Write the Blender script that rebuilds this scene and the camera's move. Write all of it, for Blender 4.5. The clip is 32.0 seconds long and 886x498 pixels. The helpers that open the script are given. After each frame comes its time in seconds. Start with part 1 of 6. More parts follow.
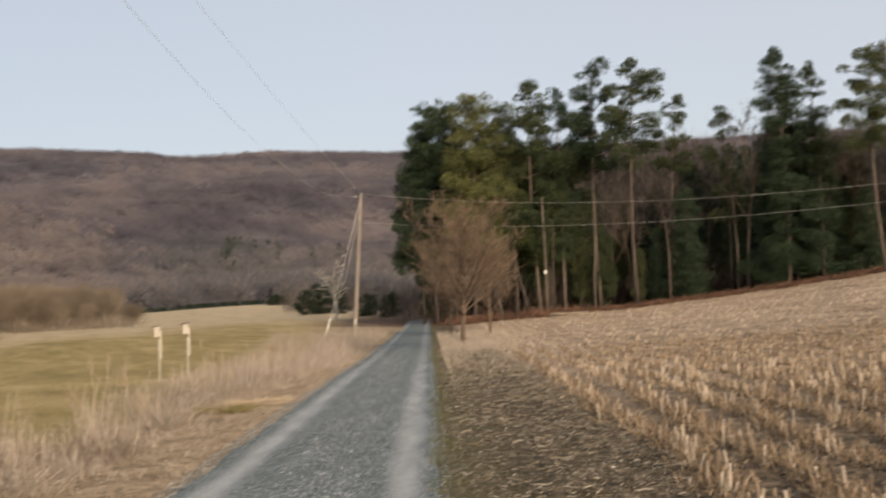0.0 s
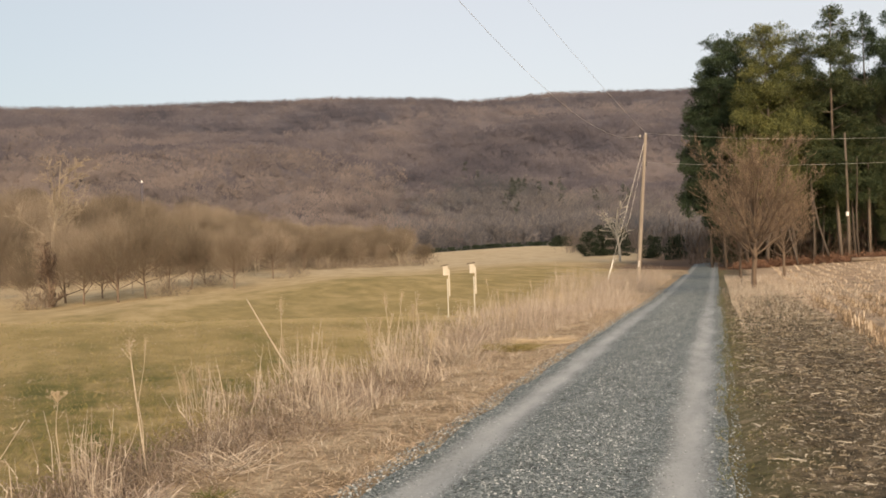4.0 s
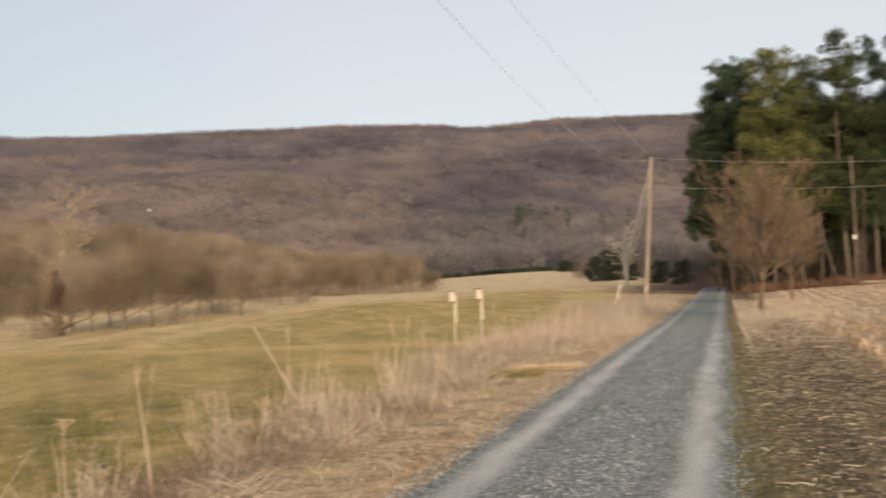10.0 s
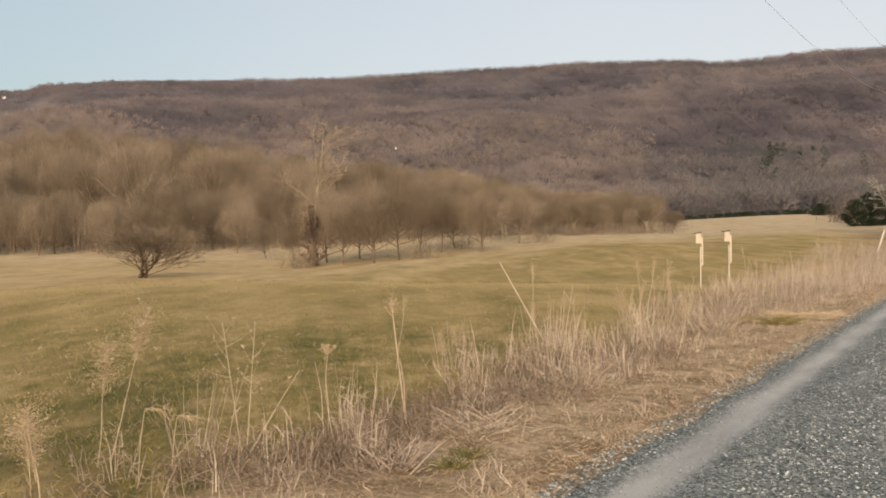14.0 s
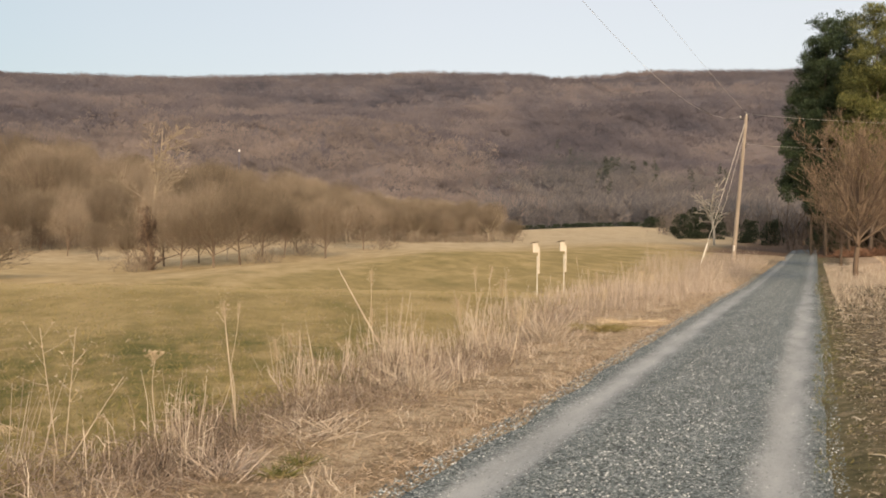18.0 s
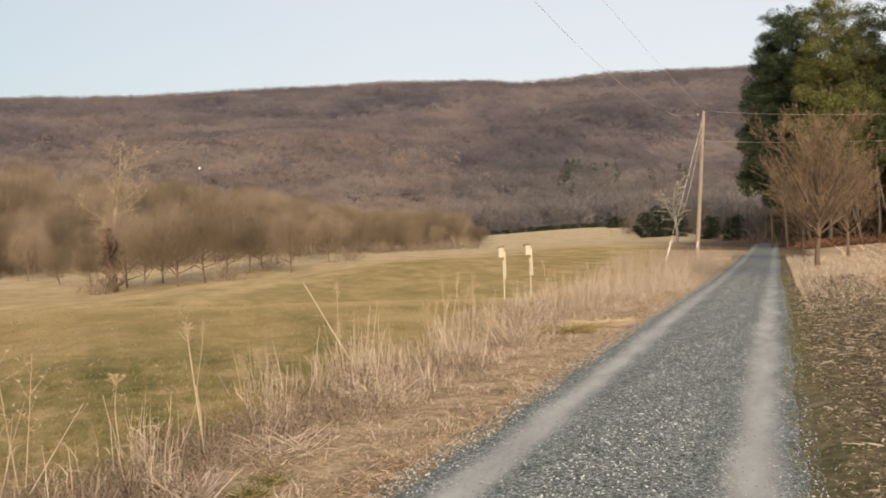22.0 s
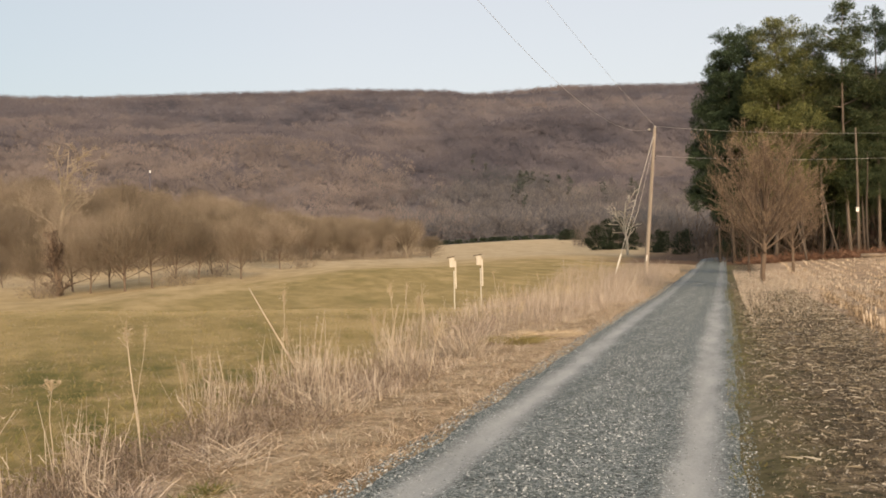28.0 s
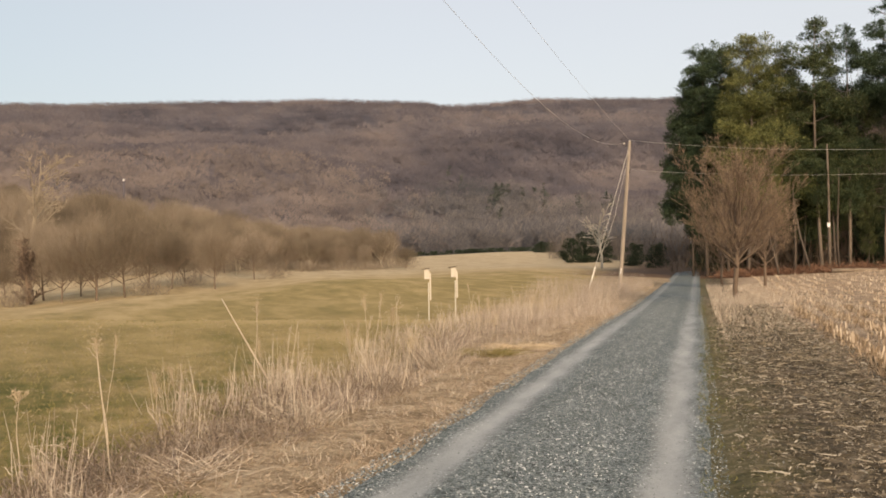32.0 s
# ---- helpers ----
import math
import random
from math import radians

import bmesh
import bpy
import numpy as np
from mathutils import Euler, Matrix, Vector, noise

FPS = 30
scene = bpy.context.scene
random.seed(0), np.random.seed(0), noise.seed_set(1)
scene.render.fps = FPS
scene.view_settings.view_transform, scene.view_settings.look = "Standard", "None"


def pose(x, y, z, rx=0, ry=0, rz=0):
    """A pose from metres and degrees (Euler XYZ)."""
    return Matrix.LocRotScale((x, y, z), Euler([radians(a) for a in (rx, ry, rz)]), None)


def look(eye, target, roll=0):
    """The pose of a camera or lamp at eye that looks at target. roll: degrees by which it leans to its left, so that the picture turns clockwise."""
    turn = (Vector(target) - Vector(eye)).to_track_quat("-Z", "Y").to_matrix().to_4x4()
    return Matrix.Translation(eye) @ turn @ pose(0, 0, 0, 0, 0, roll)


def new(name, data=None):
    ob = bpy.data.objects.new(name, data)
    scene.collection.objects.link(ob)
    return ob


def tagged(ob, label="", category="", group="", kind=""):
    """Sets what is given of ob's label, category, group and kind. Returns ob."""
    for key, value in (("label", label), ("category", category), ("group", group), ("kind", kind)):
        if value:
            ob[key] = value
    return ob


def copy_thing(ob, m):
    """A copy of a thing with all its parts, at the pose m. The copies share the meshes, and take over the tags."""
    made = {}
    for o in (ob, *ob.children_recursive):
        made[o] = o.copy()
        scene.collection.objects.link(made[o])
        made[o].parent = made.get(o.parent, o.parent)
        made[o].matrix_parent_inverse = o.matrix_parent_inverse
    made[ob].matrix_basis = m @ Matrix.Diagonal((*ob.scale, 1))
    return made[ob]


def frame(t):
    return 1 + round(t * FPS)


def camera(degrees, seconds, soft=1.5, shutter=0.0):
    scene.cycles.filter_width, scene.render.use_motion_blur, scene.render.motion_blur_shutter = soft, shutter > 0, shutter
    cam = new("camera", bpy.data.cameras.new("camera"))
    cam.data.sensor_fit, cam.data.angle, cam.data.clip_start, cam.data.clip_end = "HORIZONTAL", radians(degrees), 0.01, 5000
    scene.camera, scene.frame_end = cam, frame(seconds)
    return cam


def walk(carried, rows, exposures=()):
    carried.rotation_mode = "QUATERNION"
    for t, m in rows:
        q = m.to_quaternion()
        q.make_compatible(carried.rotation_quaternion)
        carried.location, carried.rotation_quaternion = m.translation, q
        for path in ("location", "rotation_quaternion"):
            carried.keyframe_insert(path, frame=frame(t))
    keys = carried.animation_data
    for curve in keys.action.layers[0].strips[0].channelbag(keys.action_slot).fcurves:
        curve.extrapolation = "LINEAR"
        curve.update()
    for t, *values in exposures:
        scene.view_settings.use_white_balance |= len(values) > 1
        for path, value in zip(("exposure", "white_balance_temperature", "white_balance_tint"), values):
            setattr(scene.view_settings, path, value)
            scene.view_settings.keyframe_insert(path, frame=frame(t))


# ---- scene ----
# The camera: a person standing at the edge of a gravel lane, turning about.
cam = camera(48.83, 32.0, soft=1.8, shutter=0.5)
# seconds, place (metres), heading to the left of the lane, tilt upwards, lean to the left (degrees)
PATH = [
    (0, 0.062, -0.368, 1.625, -0.96, 3.53, -2.58), (0.5, 0.034, -0.333, 1.625, 3.63, 1.48, -2.45),
    (1, 0.010, -0.271, 1.621, 5.78, 0.42, -2.75), (1.5, -0.030, -0.229, 1.629, 8.92, 0.64, -2.08),
    (2, -0.012, -0.203, 1.619, 13.35, 1.26, -2.38), (2.5, 0.002, -0.151, 1.620, 16.02, 1.44, -1.78),
    (3, -0.011, -0.137, 1.613, 16.69, 1.00, -1.66), (3.5, 0.035, -0.214, 1.619, 15.94, 0.62, -1.49),
    (5.5, 0.025, -0.223, 1.618, 15.40, 1.26, -2.18), (6, 0.024, -0.203, 1.618, 15.40, 1.33, -1.97),
    (6.5, 0.035, -0.213, 1.620, 14.78, 1.65, -1.39), (7, 0.028, -0.213, 1.618, 14.67, 1.59, -1.55),
    (7.5, 0.040, -0.210, 1.616, 14.04, 1.54, -1.19), (8, 0.035, -0.195, 1.615, 12.54, 1.59, -1.08),
    (8.5, 0.031, -0.196, 1.617, 11.99, 1.81, -1.63), (9, 0.032, -0.193, 1.622, 11.84, 2.10, -1.95),
    (9.5, 0.026, -0.182, 1.627, 12.23, 2.30, -2.29), (10, 0.052, -0.240, 1.613, 16.00, 2.28, -2.20),
    (10.5, -0.014, -0.203, 1.617, 26.23, 1.31, -1.60), (11, -0.093, -0.170, 1.611, 36.14, -0.32, -1.45),
    (11.5, -0.131, -0.146, 1.615, 39.69, -0.74, -1.27), (12, -0.090, -0.174, 1.608, 37.95, -0.47, -0.89),
    (12.5, -0.093, -0.195, 1.614, 33.60, -0.27, -0.77), (13, -0.121, -0.151, 1.611, 31.81, -0.03, -1.11),
    (13.5, -0.100, -0.167, 1.610, 30.72, -0.42, -1.02), (14, -0.087, -0.179, 1.607, 30.02, -0.93, -0.85),
    (14.5, -0.114, -0.135, 1.603, 28.80, -1.46, -0.32), (15, -0.090, -0.145, 1.598, 26.36, -1.78, -0.71),
    (15.5, -0.082, -0.121, 1.601, 22.60, -2.39, -0.34), (17.5, -0.013, -0.157, 1.593, 21.26, -1.02, -1.04),
    (18, -0.017, -0.160, 1.605, 20.90, -0.60, 0.19), (18.5, -0.017, -0.159, 1.607, 20.14, 0.21, 0.34),
    (19, 0.003, -0.160, 1.608, 19.66, 0.46, -1.70), (19.5, 0.003, -0.158, 1.606, 19.21, 0.48, -2.25),
    (20, 0.008, -0.144, 1.606, 19.07, 0.28, -2.64), (20.5, 0.015, -0.145, 1.604, 18.70, 0.66, -1.66),
    (21, 0.018, -0.130, 1.598, 18.96, 0.76, -0.40), (21.5, 0.013, -0.117, 1.579, 20.33, -0.03, 0.24),
    (22, -0.043, -0.056, 1.595, 18.89, -0.15, -2.30), (22.5, -0.066, -0.068, 1.591, 16.89, 0.23, -1.48),
    (23, -0.057, -0.010, 1.591, 17.46, 0.29, -1.98), (23.5, -0.052, 0.038, 1.590, 18.23, -0.07, -2.03),
    (24, -0.031, 0.011, 1.591, 17.82, -0.08, -1.55), (24.5, -0.029, 0.003, 1.588, 17.32, -0.09, -0.90),
    (25, -0.032, -0.001, 1.591, 17.11, -0.14, -1.16), (25.5, -0.031, -0.005, 1.597, 16.61, 0.26, -1.35),
    (27.5, -0.018, 0.000, 1.593, 16.21, 0.30, -1.72), (28, -0.012, -0.005, 1.592, 16.09, 0.31, -1.28),
    (28.5, -0.015, 0.000, 1.598, 16.50, 0.62, -1.54), (29, -0.010, 0.002, 1.595, 16.31, 0.89, -1.29),
    (29.5, -0.015, 0.004, 1.596, 15.97, 1.10, -1.11), (30, -0.001, -0.011, 1.598, 15.93, 1.19, -1.26),
    (30.5, -0.004, 0.005, 1.594, 15.69, 1.04, -1.66), (31, -0.001, 0.000, 1.596, 15.20, 0.92, -1.10),
    (31.5, 0.003, 0.006, 1.599, 14.89, 0.91, -1.15), (32, 0.000, 0.000, 1.600, 14.63, 0.96, -0.80),
]


def carried_pose(x, y, z, yaw, tilt, lean):
    a, b = radians(yaw), radians(tilt)
    way = Vector((-math.sin(a) * math.cos(b), math.cos(a) * math.cos(b), math.sin(b)))
    eye = Vector((x, y, z))
    return look(eye, eye + way, lean)


walk(cam, [(t, carried_pose(*rest)) for t, *rest in PATH], exposures=[(0.0, 1.31, 6320, 10), (1.0, 1.45, 6560, 10), (2.5, 1.53, 6740, 10), (9.0, 1.53, 6740, 10), (11.0, 1.45, 6740, 10), (14.0, 1.44, 6740, 10), (15.2, 1.54, 6740, 10), (18.0, 1.57, 6740, 10), (22.0, 1.56, 6740, 10), (25.0, 1.52, 6740, 10), (32.0, 1.52, 6740, 10)])

# ---- world, sun ----
SUN_AZ, SUN_EL = 208.0, 22.0      # degrees to the left of the lane, and above the horizon
world = bpy.data.worlds.new("evening_sky")
scene.world = world
world.use_nodes = True
wn = world.node_tree
sky = wn.nodes.new("ShaderNodeTexSky")
sky.sky_type = "NISHITA"
sky.sun_disc = False
sky.sun_elevation = radians(SUN_EL)
sky.sun_rotation = radians(-SUN_AZ)
sky.air_density, sky.dust_density, sky.ozone_density = 1.0, 3.0, 1.0
# a thin, even veil of high cloud over the clear sky
veil = wn.nodes.new("ShaderNodeMix")
veil.data_type = "RGBA"
veil.inputs[0].default_value = 0.78
way = wn.nodes.new("ShaderNodeTexCoord")
side = wn.nodes.new("ShaderNodeVectorMath")
side.operation = "DOT_PRODUCT"
side.inputs[1].default_value = (-math.sin(radians(75)), math.cos(radians(75)), 0)
thin = wn.nodes.new("ShaderNodeMapRange")
thin.inputs["From Min"].default_value, thin.inputs["From Max"].default_value = -1.0, 1.0
cloud = wn.nodes.new("ShaderNodeValToRGB")
cloud.color_ramp.elements[0].position, cloud.color_ramp.elements[0].color = 0.30, (2.42, 2.34, 2.28, 1)
cloud.color_ramp.elements[1].position, cloud.color_ramp.elements[1].color = 1.0, (1.14, 1.47, 1.54, 1)
for place, shade in ((0.62, (2.25, 2.17, 2.12, 1)), (0.80, (2.08, 2.01, 1.97, 1)), (0.90, (1.75, 1.80, 1.80, 1))):
    cloud.color_ramp.elements.new(place).color = shade
wn.links.new(way.outputs["Generated"], side.inputs[0])
wn.links.new(side.outputs["Value"], thin.inputs["Value"])
wn.links.new(thin.outputs[0], cloud.inputs[0])
wn.links.new(cloud.outputs["Color"], veil.inputs[7])
wn.links.new(sky.outputs[0], veil.inputs[6])
wn.links.new(veil.outputs[2], wn.nodes["Background"].inputs["Color"])
wn.nodes["Background"].inputs["Strength"].default_value = 0.111

sun = new("sun", bpy.data.lights.new("sun", "SUN"))
sun.data.energy, sun.data.angle, sun.data.color = 1.38, radians(20), (1.0, 0.76, 0.52)
a, e = radians(SUN_AZ), radians(SUN_EL)
sun.matrix_world = look((0, 0, 50), (math.sin(a) * math.cos(e), -math.cos(a) * math.cos(e), 50 - math.sin(e)))


# ---- materials ----
def nodes_of(name):
    m = bpy.data.materials.new(name)
    m.use_nodes = True
    return m, m.node_tree, m.node_tree.nodes["Principled BSDF"]


def noise_node(nt, vec, scale, detail=4.0, rough=0.6):
    n = nt.nodes.new("ShaderNodeTexNoise")
    n.inputs["Scale"].default_value = scale
    n.inputs["Detail"].default_value = detail
    n.inputs["Roughness"].default_value = rough
    nt.links.new(vec, n.inputs["Vector"])
    return n.outputs["Fac"]


def ramp_node(nt, fac, stops):
    r = nt.nodes.new("ShaderNodeValToRGB")
    r.color_ramp.elements[0].position, r.color_ramp.elements[0].color = stops[0][0], (*stops[0][1], 1)
    r.color_ramp.elements[1].position, r.color_ramp.elements[1].color = stops[-1][0], (*stops[-1][1], 1)
    for p, c in stops[1:-1]:
        r.color_ramp.elements.new(p).color = (*c, 1)
    nt.links.new(fac, r.inputs["Fac"])
    return r.outputs["Color"]


def mix_node(nt, fac, a, b, mode="MIX"):
    m = nt.nodes.new("ShaderNodeMix")
    m.data_type, m.blend_type = "RGBA", mode
    for value, sock in ((fac, m.inputs[0]), (a, m.inputs[6]), (b, m.inputs[7])):
        if isinstance(value, (int, float)):
            sock.default_value = value
        elif isinstance(value, tuple):
            sock.default_value = (*value, 1)
        else:
            nt.links.new(value, sock)
    return m.outputs[2]


def math_node(nt, op, a, b=0.0, clamp=False):
    m = nt.nodes.new("ShaderNodeMath")
    m.operation, m.use_clamp = op, clamp
    for value, sock in ((a, m.inputs[0]), (b, m.inputs[1])):
        if isinstance(value, (int, float)):
            sock.default_value = value
        else:
            nt.links.new(value, sock)
    return m.outputs[0]


def step_node(nt, value, lo, hi):
    """0 below lo, 1 above hi, smooth between."""
    m = nt.nodes.new("ShaderNodeMapRange")
    m.interpolation_type = "SMOOTHSTEP"
    m.inputs["From Min"].default_value, m.inputs["From Max"].default_value = lo, hi
    nt.links.new(value, m.inputs["Value"])
    return m.outputs["Result"]


def bump_node(nt, height, bsdf, strength, distance):
    b = nt.nodes.new("ShaderNodeBump")
    b.inputs["Strength"].default_value, b.inputs["Distance"].default_value = strength, distance
    nt.links.new(height, b.inputs["Height"])
    nt.links.new(b.outputs[0], bsdf.inputs["Normal"])


def surface(name, stops, fine, coarse, rough=0.8, bump=0.3, depth=0.01, spread=0.25, stretch=(1, 1, 1), island=False, per_object=0.0):
    """Two scales of noise through a ramp of colours, with relief; spread: how far single pieces differ in brightness."""
    m, nt, bsdf = nodes_of(name)
    tex = nt.nodes.new("ShaderNodeTexCoord")
    mp = nt.nodes.new("ShaderNodeMapping")
    mp.inputs["Scale"].default_value = stretch
    nt.links.new(tex.outputs["Object"], mp.inputs["Vector"])
    n1 = noise_node(nt, mp.outputs[0], fine)
    n2 = noise_node(nt, mp.outputs[0], coarse, 3.0)
    fac = math_node(nt, "ADD", math_node(nt, "MULTIPLY", n1, 0.5), math_node(nt, "MULTIPLY", n2, 0.5))
    if island:
        geo = nt.nodes.new("ShaderNodeNewGeometry")
        fac = math_node(nt, "ADD", math_node(nt, "MULTIPLY", fac, 1 - spread), math_node(nt, "MULTIPLY", geo.outputs["Random Per Island"], spread))
    if per_object:
        info = nt.nodes.new("ShaderNodeObjectInfo")
        fac = math_node(nt, "ADD", fac, math_node(nt, "MULTIPLY", math_node(nt, "SUBTRACT", info.outputs["Random"], 0.5), per_object))
    nt.links.new(ramp_node(nt, fac, stops), bsdf.inputs["Base Color"])
    bsdf.inputs["Roughness"].default_value = rough
    bsdf.inputs["Specular IOR Level"].default_value = 0.25
    if bump:
        bump_node(nt, n1, bsdf, bump, depth)
    return m


def ground_material():
    """Meadow, verge, stubble field and wood floor, told apart by where they lie."""
    m, nt, bsdf = nodes_of("ground")
    geo = nt.nodes.new("ShaderNodeNewGeometry")
    pos = geo.outputs["Position"]
    sep = nt.nodes.new("ShaderNodeSeparateXYZ")
    nt.links.new(pos, sep.inputs[0])
    X, Y = sep.outputs[0], sep.outputs[1]
    flat = nt.nodes.new("ShaderNodeMapping")
    flat.vector_type = "TEXTURE"
    flat.inputs["Rotation"].default_value = (0, 0, radians(32))
    flat.inputs["Scale"].default_value = (1.0, 2.6, 1.0)
    nt.links.new(pos, flat.inputs["Vector"])
    fine = noise_node(nt, pos, 18.0, 6.0, 0.7)
    mid = noise_node(nt, pos, 1.6, 5.0, 0.65)
    broad = noise_node(nt, flat.outputs[0], 0.38, 6.0, 0.66)
    dist = math_node(nt, "SQRT", math_node(nt, "ADD", math_node(nt, "MULTIPLY", X, X), math_node(nt, "MULTIPLY", Y, Y)))
    # meadow: green near, tan on the crest and beyond
    tuft = noise_node(nt, flat.outputs[0], 3.4, 6.0, 0.72)
    patch = noise_node(nt, flat.outputs[0], 0.9, 5.0, 0.62)
    fac = math_node(nt, "ADD", math_node(nt, "MULTIPLY", mix_node(nt, 0.5, patch, mix_node(nt, 0.4, tuft, mid)), 0.75), math_node(nt, "MULTIPLY", broad, 0.25))
    green = ramp_node(nt, fac, [(0.41, (0.076, 0.085, 0.025)), (0.465, (0.143, 0.128, 0.045)), (0.515, (0.235, 0.184, 0.078)), (0.58, (0.40, 0.308, 0.155))])
    calm = mix_node(nt, 0.55, patch, broad)
    olive = ramp_node(nt, mix_node(nt, 0.6, fac, calm), [(0.39, (0.208, 0.167, 0.068)), (0.49, (0.276, 0.212, 0.092)), (0.60, (0.375, 0.284, 0.138))])
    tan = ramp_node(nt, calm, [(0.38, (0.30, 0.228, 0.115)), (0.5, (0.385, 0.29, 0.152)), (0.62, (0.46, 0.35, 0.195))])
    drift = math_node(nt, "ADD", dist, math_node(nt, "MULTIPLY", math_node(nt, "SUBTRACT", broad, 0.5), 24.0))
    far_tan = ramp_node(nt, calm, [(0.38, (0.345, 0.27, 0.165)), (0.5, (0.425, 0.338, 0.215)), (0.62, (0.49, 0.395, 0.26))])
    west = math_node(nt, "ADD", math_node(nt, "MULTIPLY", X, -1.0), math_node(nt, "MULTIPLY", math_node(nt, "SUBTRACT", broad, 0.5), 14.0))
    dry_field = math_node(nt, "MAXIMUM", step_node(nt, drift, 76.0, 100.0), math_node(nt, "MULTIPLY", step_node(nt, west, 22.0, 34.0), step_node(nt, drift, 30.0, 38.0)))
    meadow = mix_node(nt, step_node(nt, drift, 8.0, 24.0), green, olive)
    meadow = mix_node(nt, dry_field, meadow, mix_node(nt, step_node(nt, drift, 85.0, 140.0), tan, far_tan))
    crest = math_node(nt, "ADD", dist, math_node(nt, "MULTIPLY", math_node(nt, "SUBTRACT", patch, 0.5), 4.0))
    band = math_node(nt, "MULTIPLY", step_node(nt, crest, 24.0, 28.0), math_node(nt, "SUBTRACT", 1.0, step_node(nt, crest, 30.5, 32.5)))
    meadow = mix_node(nt, math_node(nt, "MULTIPLY", band, 0.7), meadow, (0.44, 0.335, 0.165))
    # verge: short dry grass and litter
    clod = noise_node(nt, pos, 6.0, 5.0, 0.68)
    dry = ramp_node(nt, mix_node(nt, 0.35, mix_node(nt, 0.5, fine, clod), mid), [(0.39, (0.115, 0.084, 0.052)), (0.5, (0.295, 0.222, 0.142)), (0.61, (0.49, 0.40, 0.275))])
    wob = math_node(nt, "MULTIPLY", math_node(nt, "SUBTRACT", mid, 0.5), 1.6)
    xw = math_node(nt, "ADD", X, wob)
    left = mix_node(nt, step_node(nt, math_node(nt, "ADD", xw, math_node(nt, "MULTIPLY", Y, 0.045)), -4.8, -4.0), meadow, dry)
    # field side: green-brown strip with litter, then bare soil and straw between the rows
    litter = ramp_node(nt, mix_node(nt, 0.3, mix_node(nt, 0.65, fine, clod), mid), [(0.40, (0.030, 0.027, 0.019)), (0.5, (0.100, 0.078, 0.052)), (0.60, (0.27, 0.215, 0.15))])
    strip = ramp_node(nt, mix_node(nt, 0.3, mix_node(nt, 0.6, fine, clod), mid), [(0.37, (0.052, 0.051, 0.024)), (0.5, (0.118, 0.103, 0.054)), (0.63, (0.23, 0.185, 0.115))])
    soil = ramp_node(nt, mix_node(nt, 0.3, mix_node(nt, 0.6, fine, clod), mid), [(0.42, (0.036, 0.029, 0.022)), (0.5, (0.125, 0.093, 0.062)), (0.6, (0.33, 0.245, 0.16))])
    straw = ramp_node(nt, fac, [(0.40, (0.21, 0.152, 0.104)), (0.5, (0.36, 0.27, 0.188)), (0.6, (0.50, 0.385, 0.272))])
    field = mix_node(nt, step_node(nt, dist, 7.0, 26.0), soil, straw)
    right = mix_node(nt, step_node(nt, xw, 0.25, 1.0), strip, mix_node(nt, step_node(nt, xw, 1.8, 2.6), litter, field))
    ground = mix_node(nt, step_node(nt, X, -1.4, -1.0), left, right)
    # wood floor, and far slopes whose purple-grey holds painted distance haze
    floor = ramp_node(nt, mid, [(0.3, (0.075, 0.05, 0.035)), (0.7, (0.16, 0.105, 0.07))])
    foot = math_node(nt, "ADD", Y, math_node(nt, "MULTIPLY", X, -0.25))
    inwood = math_node(nt, "MULTIPLY", step_node(nt, foot, 86.0, 89.0), step_node(nt, X, -14.0, -6.0))
    ground = mix_node(nt, inwood, ground, floor)
    stand = math_node(nt, "ADD", math_node(nt, "MULTIPLY", noise_node(nt, pos, 0.03), 0.5), math_node(nt, "MULTIPLY", noise_node(nt, pos, 0.009, 3.0), 0.5))
    slope = ramp_node(nt, stand, [(0.40, (0.065, 0.060, 0.070)), (0.47, (0.096, 0.087, 0.096)), (0.53, (0.122, 0.107, 0.114)), (0.61, (0.163, 0.140, 0.138))])
    ground = mix_node(nt, step_node(nt, dist, 274.0, 280.0), ground, slope)
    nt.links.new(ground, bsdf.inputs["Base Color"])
    bsdf.inputs["Roughness"].default_value = 0.95
    bsdf.inputs["Specular IOR Level"].default_value = 0.1
    bump_node(nt, mix_node(nt, 0.5, fine, clod), bsdf, 0.8, 0.07)
    return m


RUTS = (-2.07, -0.25)


